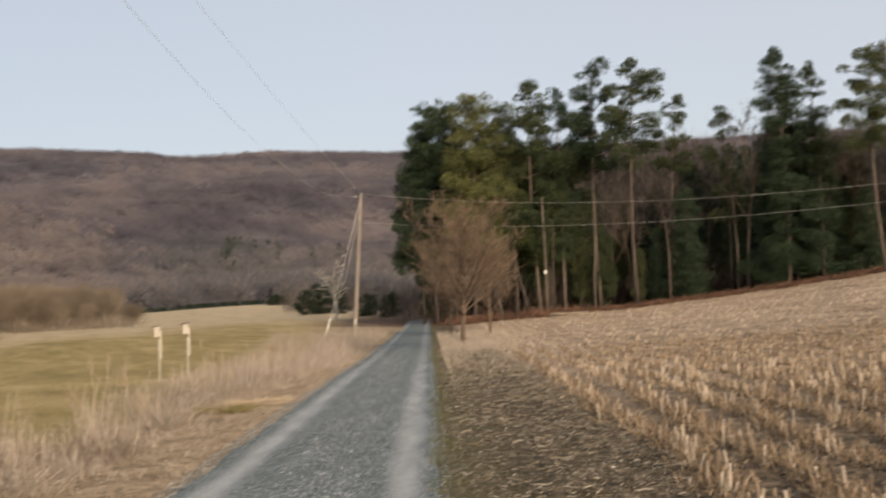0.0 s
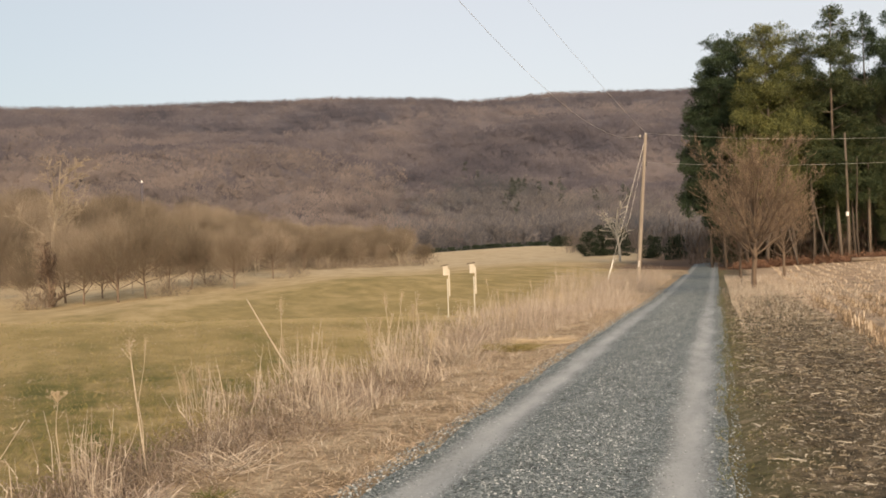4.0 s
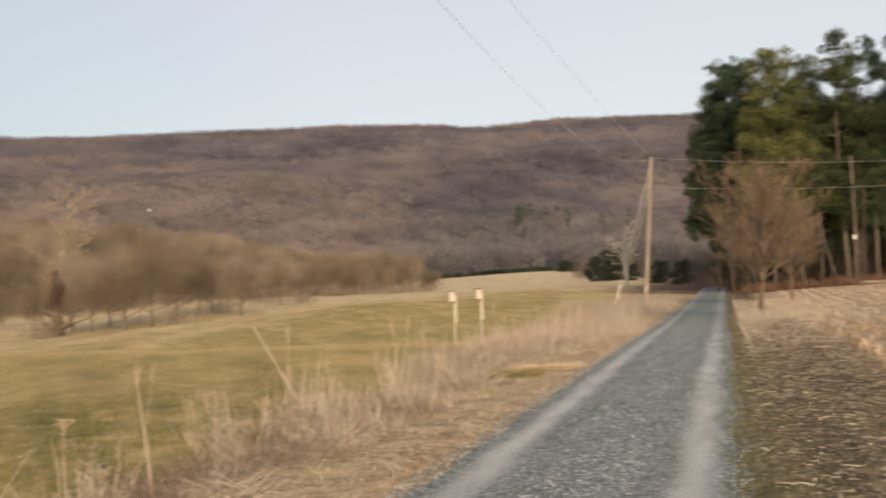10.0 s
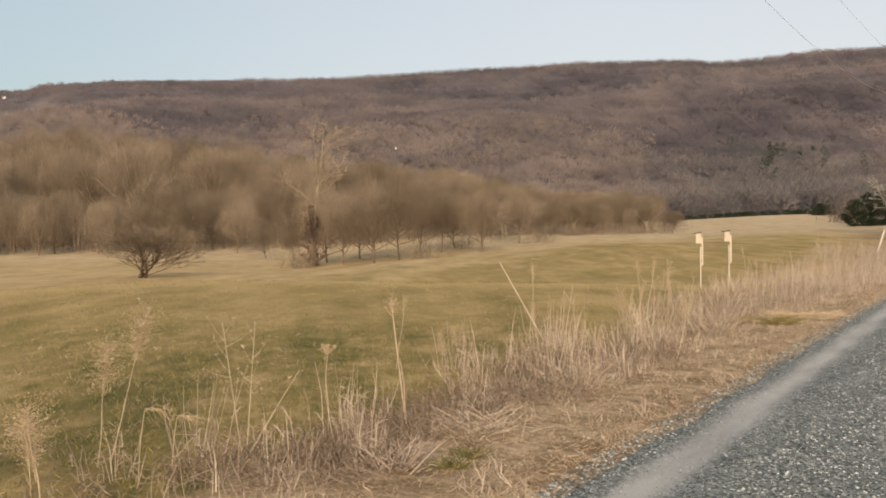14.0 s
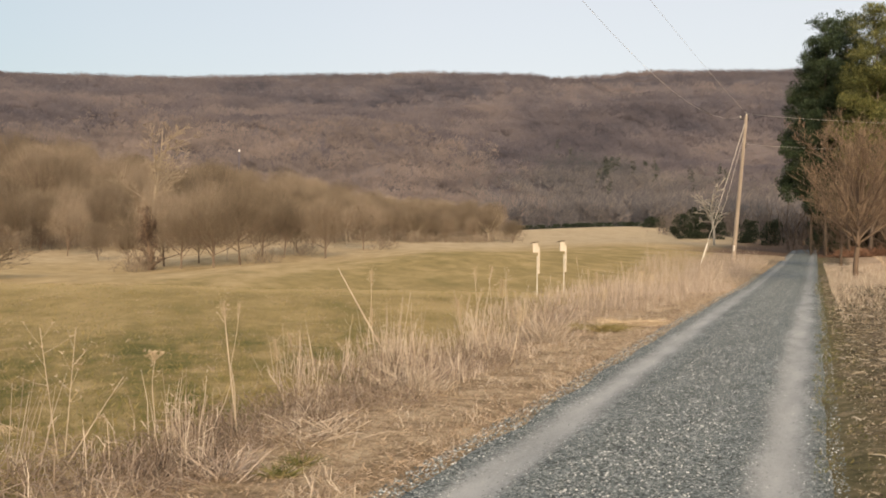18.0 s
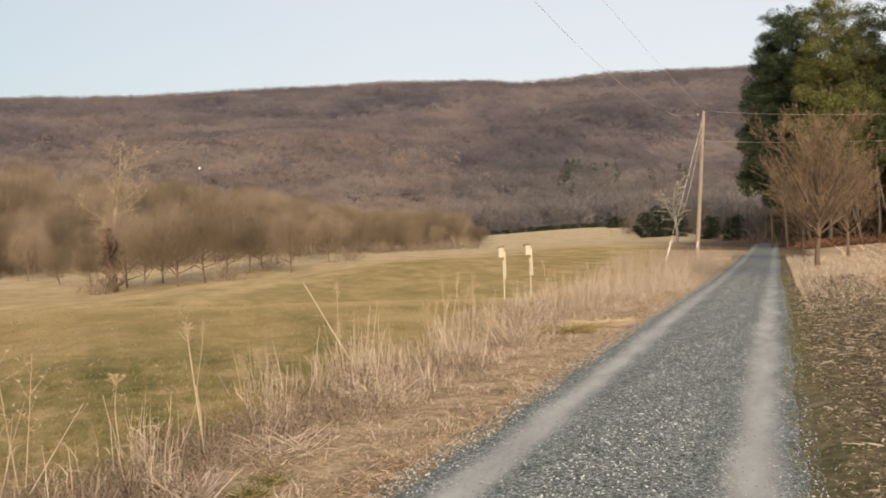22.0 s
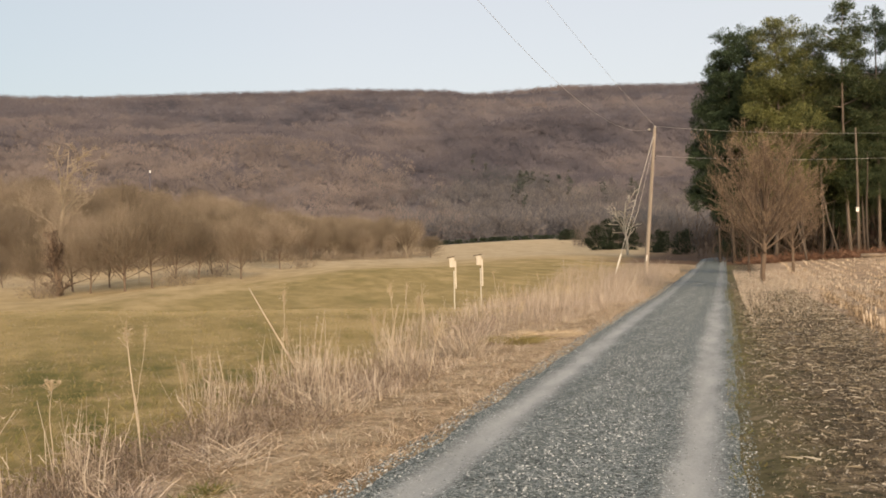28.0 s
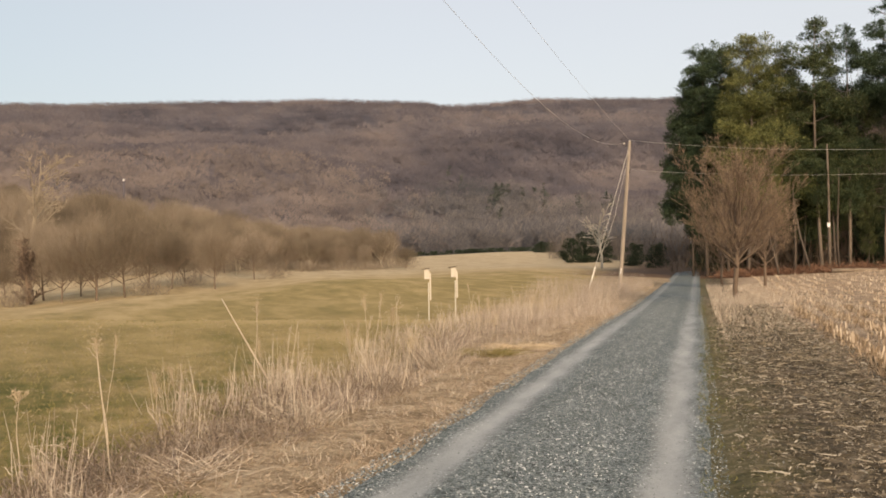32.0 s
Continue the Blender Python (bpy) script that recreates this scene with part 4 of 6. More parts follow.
def pine(name, label, height, bare, spread, needle, seed, shape="umbrella", limbs=16, size=1.0, group="", needles=520, droop=0.0):
    """bare: share of the trunk without live limbs; spread: half-width of the crown; size: half-width of a cushion."""
    global NR
    random.seed(seed)
    NR = np.random.default_rng(seed)
    wood, leaf = Geo(), Geo()
    bend = Vector((U(-0.6, 0.6), U(-0.6, 0.6), 0)) * height / 20
    cuts = (0, 0.15, 0.3, 0.5, 0.7, 0.85, 1.0)
    pts = [Vector((bend.x * math.sin(t * 2.6), bend.y * math.sin(t * 4.1), -0.2 + (height * 0.96 + 0.2) * t)) for t in cuts]
    r0 = height * 0.0066
    wood.tube(pts, [r0 * 1.2, r0, r0 * 0.9, r0 * 0.75, r0 * 0.55, r0 * 0.35, 0.02], 7)

    def on_trunk(t):
        return Vector([float(np.interp(t, cuts, [p[k] for p in pts])) for k in range(3)])

    k = height / 20
    for i in range(int(bare * 14)):
        base = on_trunk(U(0.25, 0.98) * bare)
        a = U(0, 6.3)
        tip = base + Vector((math.cos(a), math.sin(a), U(-0.2, 0.3))) * spread * U(0.2, 0.5)
        wood.tube([base, tip], [0.035 * k, 0.008], 3, False)
    turn = U(0, 6.3)
    for i in range(limbs):
        u = min(0.98, max(0.0, (i + U(-0.4, 1.2)) / limbs))
        base = on_trunk(bare + (0.97 - bare) * u)
        turn += 2.4 + U(-0.5, 0.5)
        reach = spread * float(np.interp(u, (0, 0.25, 0.5, 0.75, 1), SHAPES[shape])) * U(0.45, 1.1)
        tip = base + Vector((math.cos(turn), math.sin(turn), U(-0.05, 0.3) - droop + 0.5 * u)) * reach
        mid = base.lerp(tip, 0.5) + Vector((0, 0, U(-0.15, 0.1) * k))
        wood.tube([base, mid, tip], [0.06 * k * (1.2 - u), 0.04 * k, 0.015], 4, False)
        r = size * U(0.65, 1.25) * (1.1 - 0.4 * u)
        pad(leaf, tip, r, int(needles * r * r), U(0.55, 0.85), 0.24, 0.05)
        for f in ((0.55, 0.8) if reach > 1.9 * size else (0.5,) if reach > 1.0 * size else ()):
            c = base.lerp(tip, f) + Vector((U(-0.4, 0.4), U(-0.4, 0.4), U(-0.1, 0.35))) * size
            r2 = r * U(0.6, 0.95)
            pad(leaf, c, r2, int(needles * r2 * r2), U(0.5, 0.75))
    for _ in range(3):
        pad(leaf, pts[-1] + Vector((U(-0.3, 0.3), U(-0.3, 0.3), U(-0.6, 0.1))) * size, size * 0.55, int(needles * 0.3), 0.9)
    t = thing(name, label, "tree", group)
    part("trunk", wood, M_PINEBARK, t, smooth=True)
    part("crown", leaf, needle, t)
    return t


def stand(ob, az, r, el, wide=1.0):
    """Stand a tree so that its top shows el degrees up from the lane's start."""
    x, y = polar(az, r)
    h0 = max(v.co.z for v in ob.children[1].data.vertices)
    k = (1.6 + r * math.tan(radians(el)) - ground_z(x, y)) / h0
    put(ob, x, y, U(0, 6.28))
    ob.scale = (k * wide, k * wide, k)
    return ob


shroud = Geo()
NR = np.random.default_rng(62)
for _ in range(40):
    h = 5.6 * random.random()
    w = 1.0 * (0.35 + 0.65 * random.random()) * (1.25 - 0.75 * h / 5.6)
    pad(shroud, Vector((random.gauss(0, 0.5) * w, random.gauss(0, 0.5) * w, 0.3 + h)), U(0.3, 0.65), 120, 1.2, 0.3, 0.03)
part("vines", shroud, M_VINE, vine, "shroud of dark dead vines")

G, GD = "pines of the grove", "dark evergreens of the grove"
TALL = "tall pine with a long bare trunk and clumped crown"
BUSHY = "bushy gold-green pine clothed low down at the grove's edge"
DARK = "dark evergreen with dense foliage at the grove's edge"
N, AU, DK = M_NEEDLE, M_GOLDNEEDLE, M_DARKNEEDLE
# front row: bearing, distance, top's rise, half-width, bare share, needles, shape, limbs, cushion, label
for i, (az, r, el, spread, bare, needle, shape, limbs, size, label) in enumerate((
    (0.25, 95, 9.9, 1.6, 0.3, DK, "full", 22, 1.0, DARK), (-0.5, 93, 11.9, 2.4, 0.22, DK, "full", 32, 1.05, DARK), (-2.7, 90, 12.35, 2.5, 0.3, AU, "full", 26, 1.15, BUSHY),
    (-4.3, 91, 11.6, 2.0, 0.3, N, "full", 22, 1.05, BUSHY), (-1.7, 95, 12.0, 2.0, 0.3, N, "full", 20, 1.1, BUSHY), (-6.6, 90, 12.9, 2.5, 0.36, N, "umbrella", 17, 1.0, TALL),
    (-8.0, 92, 12.3, 1.6, 0.42, DK, "umbrella", 11, 0.9, TALL), (-10.1, 92, 13.5, 2.2, 0.58, DK, "umbrella", 16, 0.95, TALL), (-12.2, 88, 13.65, 2.6, 0.6, N, "umbrella", 13, 0.85, TALL),
    (-14.85, 92, 11.45, 1.8, 0.66, N, "umbrella", 9, 0.8, TALL), (-17.4, 92, 10.6, 1.5, 0.4, N, "spire", 13, 0.85, TALL), (-20.5, 88, 13.4, 1.7, 0.3, DK, "spire", 24, 0.95, TALL),
    (-22.3, 89, 12.3, 1.2, 0.5, N, "spire", 12, 0.8, TALL), (-21.0, 90, 9.3, 3.6, 0.03, DK, "cone", 40, 1.15, DARK), (-25.5, 86, 13.1, 2.3, 0.56, N, "umbrella", 17, 1.0, TALL),
    (-28.6, 88, 12.6, 2.4, 0.5, N, "umbrella", 16, 1.0, TALL), (-5.6, 92, 8.8, 2.6, 0.3, AU, "full", 20, 1.05, BUSHY), (-7.3, 91, 8.6, 2.4, 0.38, N, "full", 20, 1.0, BUSHY),
)):
    dark = needle is DK and label is DARK
    stand(pine("evergreen_tree" if dark else "pine_tree", label, 20 if el > 10 else 15, bare, spread * 1.12, needle, 300 + i, shape, int(limbs * (1.35 if shape == "umbrella" else 1.6)), size * (1.14 if shape == "umbrella" else 1.22), GD if dark else G, 860), az, r, el)
# the rest of the grove: copies of a few trees
F0, F1 = (pine("pine_tree", "bushy green pine inside the grove", 15, 0.2, 2.6, N, 350 + i, "full", 34, 1.25, G) for i in range(2))
D0, D1 = (pine("evergreen_tree", "dark evergreen inside the grove", 14, 0.04, 2.5, DK, 360 + i, "cone", 40, 1.25, GD) for i in range(2))
random.seed(95)
used = set()
for p, az, r, el, wide in (
    (D1, -0.7, 100, 5.0, 0.8), (D0, -1.9, 108, 6.5, 1.2), (D1, -8.6, 100, 5.0, 1.0), (D0, -15.6, 98, 7.8, 0.9), (D1, -19.6, 94, 9.0, 0.9), (D0, -21.8, 95, 8.2, 1.0),
    (F0, -16.8, 99, 8.5, 0.8), (D1, -24.0, 96, 7.0, 1.2), (D0, -26.9, 97, 7.6, 1.2), (F1, -11.4, 104, 6.0, 0.8), (D0, -12.9, 102, 4.6, 1.0), (F0, -31.5, 92, 11.5, 1.0), (F1, -35.0, 94, 12.5, 1.0),
    (D0, -2.6, 104, 7.2, 1.3), (D1, -4.4, 106, 6.5, 1.2), (D0, -6.0, 110, 6.0, 1.2), (F1, -9.4, 106, 6.6, 0.9), (D1, -10.6, 110, 5.6, 1.2), (F0, -13.8, 104, 6.4, 0.9), (D0, -14.6, 108, 6.4, 1.2),
    (D1, -17.2, 106, 7.4, 1.2), (D0, -18.4, 104, 8.4, 1.0), (F1, -22.9, 104, 9.0, 0.9), (D1, -28.4, 104, 8.0, 1.2), (D0, -30.2, 100, 8.4, 1.2), (D1, -33.0, 100, 8.0, 1.3),
    (F1, -7.0, 93, 10.2, 0.85), (F0, -8.9, 94, 9.4, 0.8), (F0, -5.2, 95, 10.4, 0.9), (F0, -8.9, 93, 4.2, 0.7), (D0, -15.3, 91, 6.3, 1.0), (D1, -19.7, 90, 7.4, 0.9), (D1, -22.9, 92, 6.6, 1.1), (D0, -24.8, 91, 5.6, 1.0), (F1, -10.6, 93, 3.4, 0.8),
    (D1, -9.8, 93, 3.0, 0.8), (F0, -12.5, 93, 3.0, 0.8), (D0, -13.6, 93, 4.2, 1.0), (D1, -27.6, 92, 6.0, 1.1), (F1, -17.9, 93, 5.6, 0.8), (F1, -24.2, 94, 8.0, 0.9), (F0, -26.4, 95, 7.0, 1.0),
):
    if p in used:
        p = copy_thing(p, pose(0, 0, 0))
    used.add(p)
    stand(p, az, r, el, wide)

# bare trees among and behind the pines
backing = [haze_tree("grove_tree", "dark leafless tree in the depth of the grove", 13, 8.0 + i, 0.08, M_GROVE, M_GROVE, 170 + i, "bare trees behind the grove", 12000, 0.034) for i in range(2)]
random.seed(94)
placed = 0
for r0, el0 in ((112, 5.8), (124, 7.4), (138, 8.5), (154, 9.2)):
    az = -40.0 + U(0, 1)
    while az < -1.6:
        x, y = polar(az, r0 + U(-5, 5))
        h = (1.6 + r0 * math.tan(radians(el0 * U(0.85, 1.05) * (0.6 if az > -2.5 else 1))) - ground_z(x, y)) / 13
        if placed < 2:
            put(backing[placed], x, y, U(0, 6), h)
        else:
            again(backing[placed % 2], x, y, U(0, 360), h)
        placed += 1
        az += U(1.7, 2.6)
grove_protos = [bare_tree("grove_tree", "dark leafless tree standing among the pines", 11, 0.15, WOOD, M_BARK, M_BARK, 140 + i, "bare trees of the grove") for i in range(2)]
put(grove_protos[0], *polar(-8.4, 108), 0.0, 1.0)
put(grove_protos[1], *polar(-13.2, 112), 0.0, 1.0)
random.seed(96)
for az in (-2.9, -5.6, -6.4, -7.7, -9.3, -11.0, -12.6, -13.6, -14.3, -16.2, -17.9, -19.0, -20.2, -23.0, -24.7, -26.2, -29, -32):
    x, y = polar(az, U(98, 124))
    again(grove_protos[random.randint(0, 1)], x, y, U(0, 360), U(0.75, 1.1))
TALLBARE = dict(levels=3, split=(12, 6, 5), angle=0.6, ratio=0.42, wander=0.16, lift=0.08, thin=0.02, twigs=14, bole=0.8)
TALLBARE["from"] = 0.35
slim = [bare_tree("slim_bare_tree", "tall slim grey leafless tree rising among the pines", 16, 0.12, TALLBARE, M_BARK, M_GREYTWIG, 150 + i, "tall bare trees of the grove") for i in range(2)]
random.seed(196)
for i, (az, r, h) in enumerate(((-18.3, 91, 17.6), (-10.8, 100, 14.5), (-19.3, 93, 16.0), (-23.9, 94, 14.5), (-9.2, 97, 14.0), (-12.0, 96, 13.5), (-13.2, 99, 15.0), (-14.1, 97, 14.0), (-15.9, 96, 14.5), (-8.0, 98, 13.5), (-25.2, 92, 14.0),
                               (-11.4, 104, 14.5), (-12.7, 102, 14.0), (-16.6, 101, 14.5), (-9.9, 104, 14.5), (-13.8, 106, 15.0), (-26.6, 93, 13.0), (-15.0, 104, 14.0), (-6.0, 99, 12.0), (-3.2, 100, 12.0), (-22.6, 94, 14.0))):
    if i < 2:
        put(slim[i], *polar(az, r), U(0, 6), h / 16)
    else:
        again(slim[i % 2], *polar(az, r), U(0, 360), h / 16)


def leaning_trunks():
    """Slim bare stems at the grove's edge: bearing, distance, height, lean."""
    for i, (az, r, h, lean) in enumerate(((-5.13, 88, 8.0, -0.02), (-4.3, 87, 5.5, 0.16), (-6.0, 88, 7.0, 0.2), (-7.46, 89, 9, 0.0), (-9.8, 90, 11, -0.02), (-14.1, 90, 8, 0.03), (-17.8, 90, 9, 0.0))):
        g = Geo()
        pts = [Vector((-lean * h * t + 0.12 * math.sin(5 * t + i), 0.1 * math.cos(4 * t + i), -0.2 + h * t)) for t in (0, 0.25, 0.5, 0.75, 1)]
        g.tube(pts, [0.10, 0.09, 0.08, 0.065, 0.04], 7)
        t = thing("leaning_tree", "slim leaning bare trunk at the edge of the pine grove", "trunk", "slim trunks at the grove's edge")
        part("stem", g, M_PINEBARK, t, smooth=True)
        put(t, *polar(az, r))


leaning_trunks()

# dark wall of deeper wood, russet brush at the foot
random.seed(97)
brush("grove_undergrowth", [(*polar(az, 100 + U(-4, 16)), 4.0, 4.5) for az in np.arange(-38, 1.5, 0.9)], M_BARK, "dark tangle of stems inside the pine grove", 90, 1.2, 0.07)
brush("russet_brush", [(*polar(az, 87.5 + U(-1, 1.5)), 1.6, 0.4 if az < -9 else 0.7) for az in np.arange(-36.0, -1.2, 0.5)], M_BRIAR, "rust-brown dead leaves and briars along the grove's foot", 90, 0.5, 0.06)
cedars = [(*polar(az, r), w, h) for az, r, w, h in ((7.1, 160, 1.7, 4.0), (6.5, 164, 1.8, 5.0), (5.9, 168, 1.8, 5.2), (5.2, 166, 1.6, 4.2), (3.5, 150, 1.5, 3.2), (2.3, 140, 1.5, 3.4), (8.9, 245, 1.7, 2.6), (8.4, 248, 1.8, 2.2))]
for i, (x, y, w, h) in enumerate(cedars):
    ob = pine("cedar_bush", "dark green cedar at the end of the meadow", h, 0.0, w, M_HEDGE, 120 + i, "full", 16, 0.85, "cedars beyond the pole", 700)
    put(ob, x, y)
random.seed(98)
hedge = Geo()
for az in np.arange(9.0, 16.6, 0.05):
    x, y = polar(float(az) + U(-0.03, 0.03), 272 + U(-3, 3))
    if noise.noise(Vector((float(az) * 3.6, 0, 0))) > 0.02:
        continue
    for _ in range(9):
        clump(hedge, Vector((x + U(-0.8, 0.8), y, ground_z(x, y) + U(0.1, 1.2))), 0.7, 7, 0.2)
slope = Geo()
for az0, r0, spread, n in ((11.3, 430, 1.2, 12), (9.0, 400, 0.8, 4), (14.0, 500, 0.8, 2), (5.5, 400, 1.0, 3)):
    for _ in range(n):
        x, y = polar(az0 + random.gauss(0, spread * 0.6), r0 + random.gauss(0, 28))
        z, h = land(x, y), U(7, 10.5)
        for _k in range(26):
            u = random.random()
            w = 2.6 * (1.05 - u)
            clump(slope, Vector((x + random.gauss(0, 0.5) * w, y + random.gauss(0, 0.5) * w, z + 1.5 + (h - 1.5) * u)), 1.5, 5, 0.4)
stuff("slope_conifers", slope, M_SLOPE, "scattered conifers on the wooded slope, greyed with painted haze", "conifers")
stuff("far_hedge", hedge, M_HEDGE, "dark evergreen hedge line at the far end of the meadow", "hedge")
brush("lane_end_brush", [(*polar(az, 182 + U(-8, 20)), 3.0, 4.2) for az in np.arange(-0.5, 8.0, 0.3)], M_GREYTWIG, "grey-brown thicket where the lane enters the wood", 100, 1.2, 0.06)


# ---- utility poles and wires ----
def pole_body(height, r0, r1):
    g = Geo()
    pts = [Vector((0, 0, z)) for z in (-0.4, 0.0, height * 0.3, height * 0.7, height - 0.03, height)]
    radii = [r0 * 1.02, r0, r0 * 0.92 + r1 * 0.08, r0 * 0.35 + r1 * 0.65, r1, r1 * 0.7]
    g.tube(pts, radii, 20)
    return g


def insulator(parent, z, x, y=0.0):
    g = Geo()
    g.tube([Vector((x, y, z + k)) for k in (0, 0.05, 0.06, 0.10, 0.11, 0.15)], [0.02, 0.02, 0.05, 0.05, 0.03, 0.025], 8)
    return part("insulator", g, M_GALV, parent, "pale ceramic insulator")


def rack(parent, z, x):
    g = Geo()
    g.box((x, 0, z), (0.05, 0.06, 0.28))
    for k in (-0.1, 0.1):
        g.tube([Vector((x * 1.0, 0, z + k)), Vector((x * 1.35, 0, z + k))], [0.03, 0.03], 8)
    return part("wire_bracket", g, M_DARK, parent)


def wire(name, a, b, sag, label, thick=0.0045):
    a, b = Vector(a), Vector(b)
    g = Geo()
    pts = [a.lerp(b, t) - Vector((0, 0, sag * 4 * t * (1 - t))) for t in [i / 28 for i in range(29)]]
    g.tube(pts, [thick] * 29, 5)
    return tagged(new(name, g.mesh(name, M_WIRE, True)), label, "wire")


NEAR, FAR, SIDE = (-5.558, 2.804), (-4.76, 62.0), (39.0, 25.6)
LEAN = 4.7
near_pole = thing("utility_pole", "weathered tan utility pole with white tags beside the lane", "utility pole", "utility poles")
near_pole.location = (*NEAR, ground_z(*NEAR))
part("shaft", pole_body(9.3, 0.130, 0.089), M_POLE, near_pole, smooth=True)
insulator(near_pole, 9.28, 0.0)
rack(near_pole, 8.85, 0.13)

far_pole = thing("utility_pole", "leaning sunlit utility pole standing in the dry verge", "utility pole", "utility poles")
far_pole.location = (*FAR, ground_z(*FAR))
far_pole.rotation_euler = (0, radians(LEAN), 0)
part("shaft", pole_body(9.2, 0.13, 0.088), M_POLEFAR, far_pole, smooth=True)
insulator(far_pole, 9.15, 0.0)
insulator(far_pole, 9.0, -0.34)
g = Geo()
g.box((-0.2, 0, 8.95), (0.36, 0.06, 0.06))
part("side_arm", g, M_DARK, far_pole)
rack(far_pole, 9.0, 0.1)
rack(far_pole, 7.35, 0.12)
g = Geo()
g.tube([Vector((0.0, -0.13, z)) for z in (0.9, 1.25)], [0.03, 0.03], 6)
part("base_tag", g, M_WHITE, far_pole, "white marker near the foot")
side_pole = copy_thing(far_pole, pose(*SIDE, ground_z(*SIDE), 0, 0, 200))
tagged(side_pole, "utility pole at the edge of the stubble field")


def on_pole(p, z, dx=0.0):
    lean = math.tan(radians(LEAN)) * z if p is FAR else 0.0
    return (p[0] + lean + dx, p[1], ground_z(*p) + z)


wire("overhead_wire", on_pole(NEAR, 9.4), on_pole(FAR, 9.27), 0.35, "taut overhead wire along the lane")
wire("overhead_wire", on_pole(NEAR, 8.85, 0.16), on_pole(FAR, 9.1, -0.34), 2.1, "sagging overhead wire along the lane")
wire("overhead_wire", on_pole(FAR, 9.25), (SIDE[0], SIDE[1], 7.9), 2.3, "sagging overhead wire crossing the stubble field", 0.0065)
wire("overhead_wire", on_pole(FAR, 7.4, 0.18), (SIDE[0], SIDE[1], 7.3), 1.95, "lower overhead wire crossing the stubble field", 0.0065)


def far_guy():
    t = thing("guy_wire", "guy wire of the far pole with a pale guard", "guy wire")
    a, b = Vector(on_pole(FAR, 8.9)), Vector((-6.55, 60.5, 0.0))
    b.z = ground_z(b.x, b.y) - 0.05
    g = Geo()
    g.tube([a, b], [0.017, 0.017], 5)
    part("strand", g, M_WIRE, t)
    a2 = Vector(on_pole(FAR, 8.2))
    g = Geo()
    g.tube([a2, a2.lerp(b, 0.5) + Vector((0.25, 0, 0)), b], [0.009] * 3, 5)
    part("strand", g, M_WIRE, t)
    g = Geo()
    p, q = b.lerp(a, 0.03), b.lerp(a, 0.16)
    g.tube([p, q], [0.04, 0.04], 8)
    part("guard", g, M_GUARD, t, "cream plastic guy guard")


far_guy()


# tags, ground wire, knots of the near pole
def wrapped(width, height, z, facing, r, push=0.003, name="tag", material=None, label=""):
    """A plate bent round the pole."""
    g = Geo()
    n = 10
    for lay in (0.0, 0.002):
        for i in range(n + 1):
            c = facing + (i / n - 0.5) * width / r
            for k in (-0.5, 0.5):
                g.v.append(Vector((math.cos(c) * (r + push + lay), math.sin(c) * (r + push + lay), z + k * height)))
    m = 2 * (n + 1)
    for i in range(n):
        a = 2 * i
        g.f.append((m + a, m + a + 2, m + a + 3, m + a + 1))
        g.f.append((a, a + 1, a + 3, a + 2))
        g.f.append((a + 1, m + a + 1, m + a + 3, a + 3))
        g.f.append((a, a + 2, m + a + 2, m + a))
    g.f += [(0, m, m + 1, 1), (m - 2, m - 1, 2 * m - 1, 2 * m - 2)]
    return part(name, g, material, near_pole, label)


view = math.atan2(-NEAR[1], -NEAR[0])          # towards the lane's start
R = 0.1258
wrapped(0.20, 0.112, 1.505, view + 0.65, R, 0.003, "number_tag", M_WHITE, "white tag with black letters")
wrapped(0.135, 0.055, 1.685, view + 0.58, R, 0.003, "number_tag", M_WHITE, "small blank white tag")


def lettering(word, z, facing, size, r):
    """Each letter a mesh of its own, bent round the shaft."""
    for i, letter in enumerate(word):
        cu = bpy.data.curves.new("letter", "FONT")
        cu.body, cu.size, cu.align_x, cu.align_y = letter, size, "CENTER", "CENTER"
        cu.offset = 0.0012
        cu.resolution_u = 3
        tmp = bpy.data.objects.new("letter", cu)
        scene.collection.objects.link(tmp)
        me = bpy.data.meshes.new_from_object(tmp.evaluated_get(bpy.context.evaluated_depsgraph_get()))
        bpy.data.objects.remove(tmp)
        for v in me.vertices:
            c = facing + (v.co.x + (i - (len(word) - 1) / 2) * size * 0.86) / r
            v.co = Vector((math.cos(c) * (r + 0.0065), math.sin(c) * (r + 0.0065), z + v.co.y))
        me.materials.clear()
        me.materials.append(M_INK)
        part("letter", me, None, near_pole, "black letter")


lettering("VP51", 1.505, view + 0.64, 0.044, R)

g = Geo()
c = view + 1.35
for k in (1.0,):
    pts = [Vector((math.cos(c) * (0.139 - 0.004 * z), math.sin(c) * (0.139 - 0.004 * z), z)) + Vector((0.004 * math.sin(z * 7), 0.01 * math.sin(z * 3), 0)) for z in [0.0 + 0.3 * i for i in range(31)]]
    g.tube(pts, [0.006] * 31, 5)
part("ground_wire", g, M_DARK, near_pole, "dark ground wire stapled to the shaft")
for z in (0.55, 0.98, 1.78, 2.45, 3.1):
    g = Geo()
    g.box((math.cos(c) * 0.135, math.sin(c) * 0.135, z), (0.03, 0.03, 0.022))
    part("staple", g, M_DARK, near_pole)


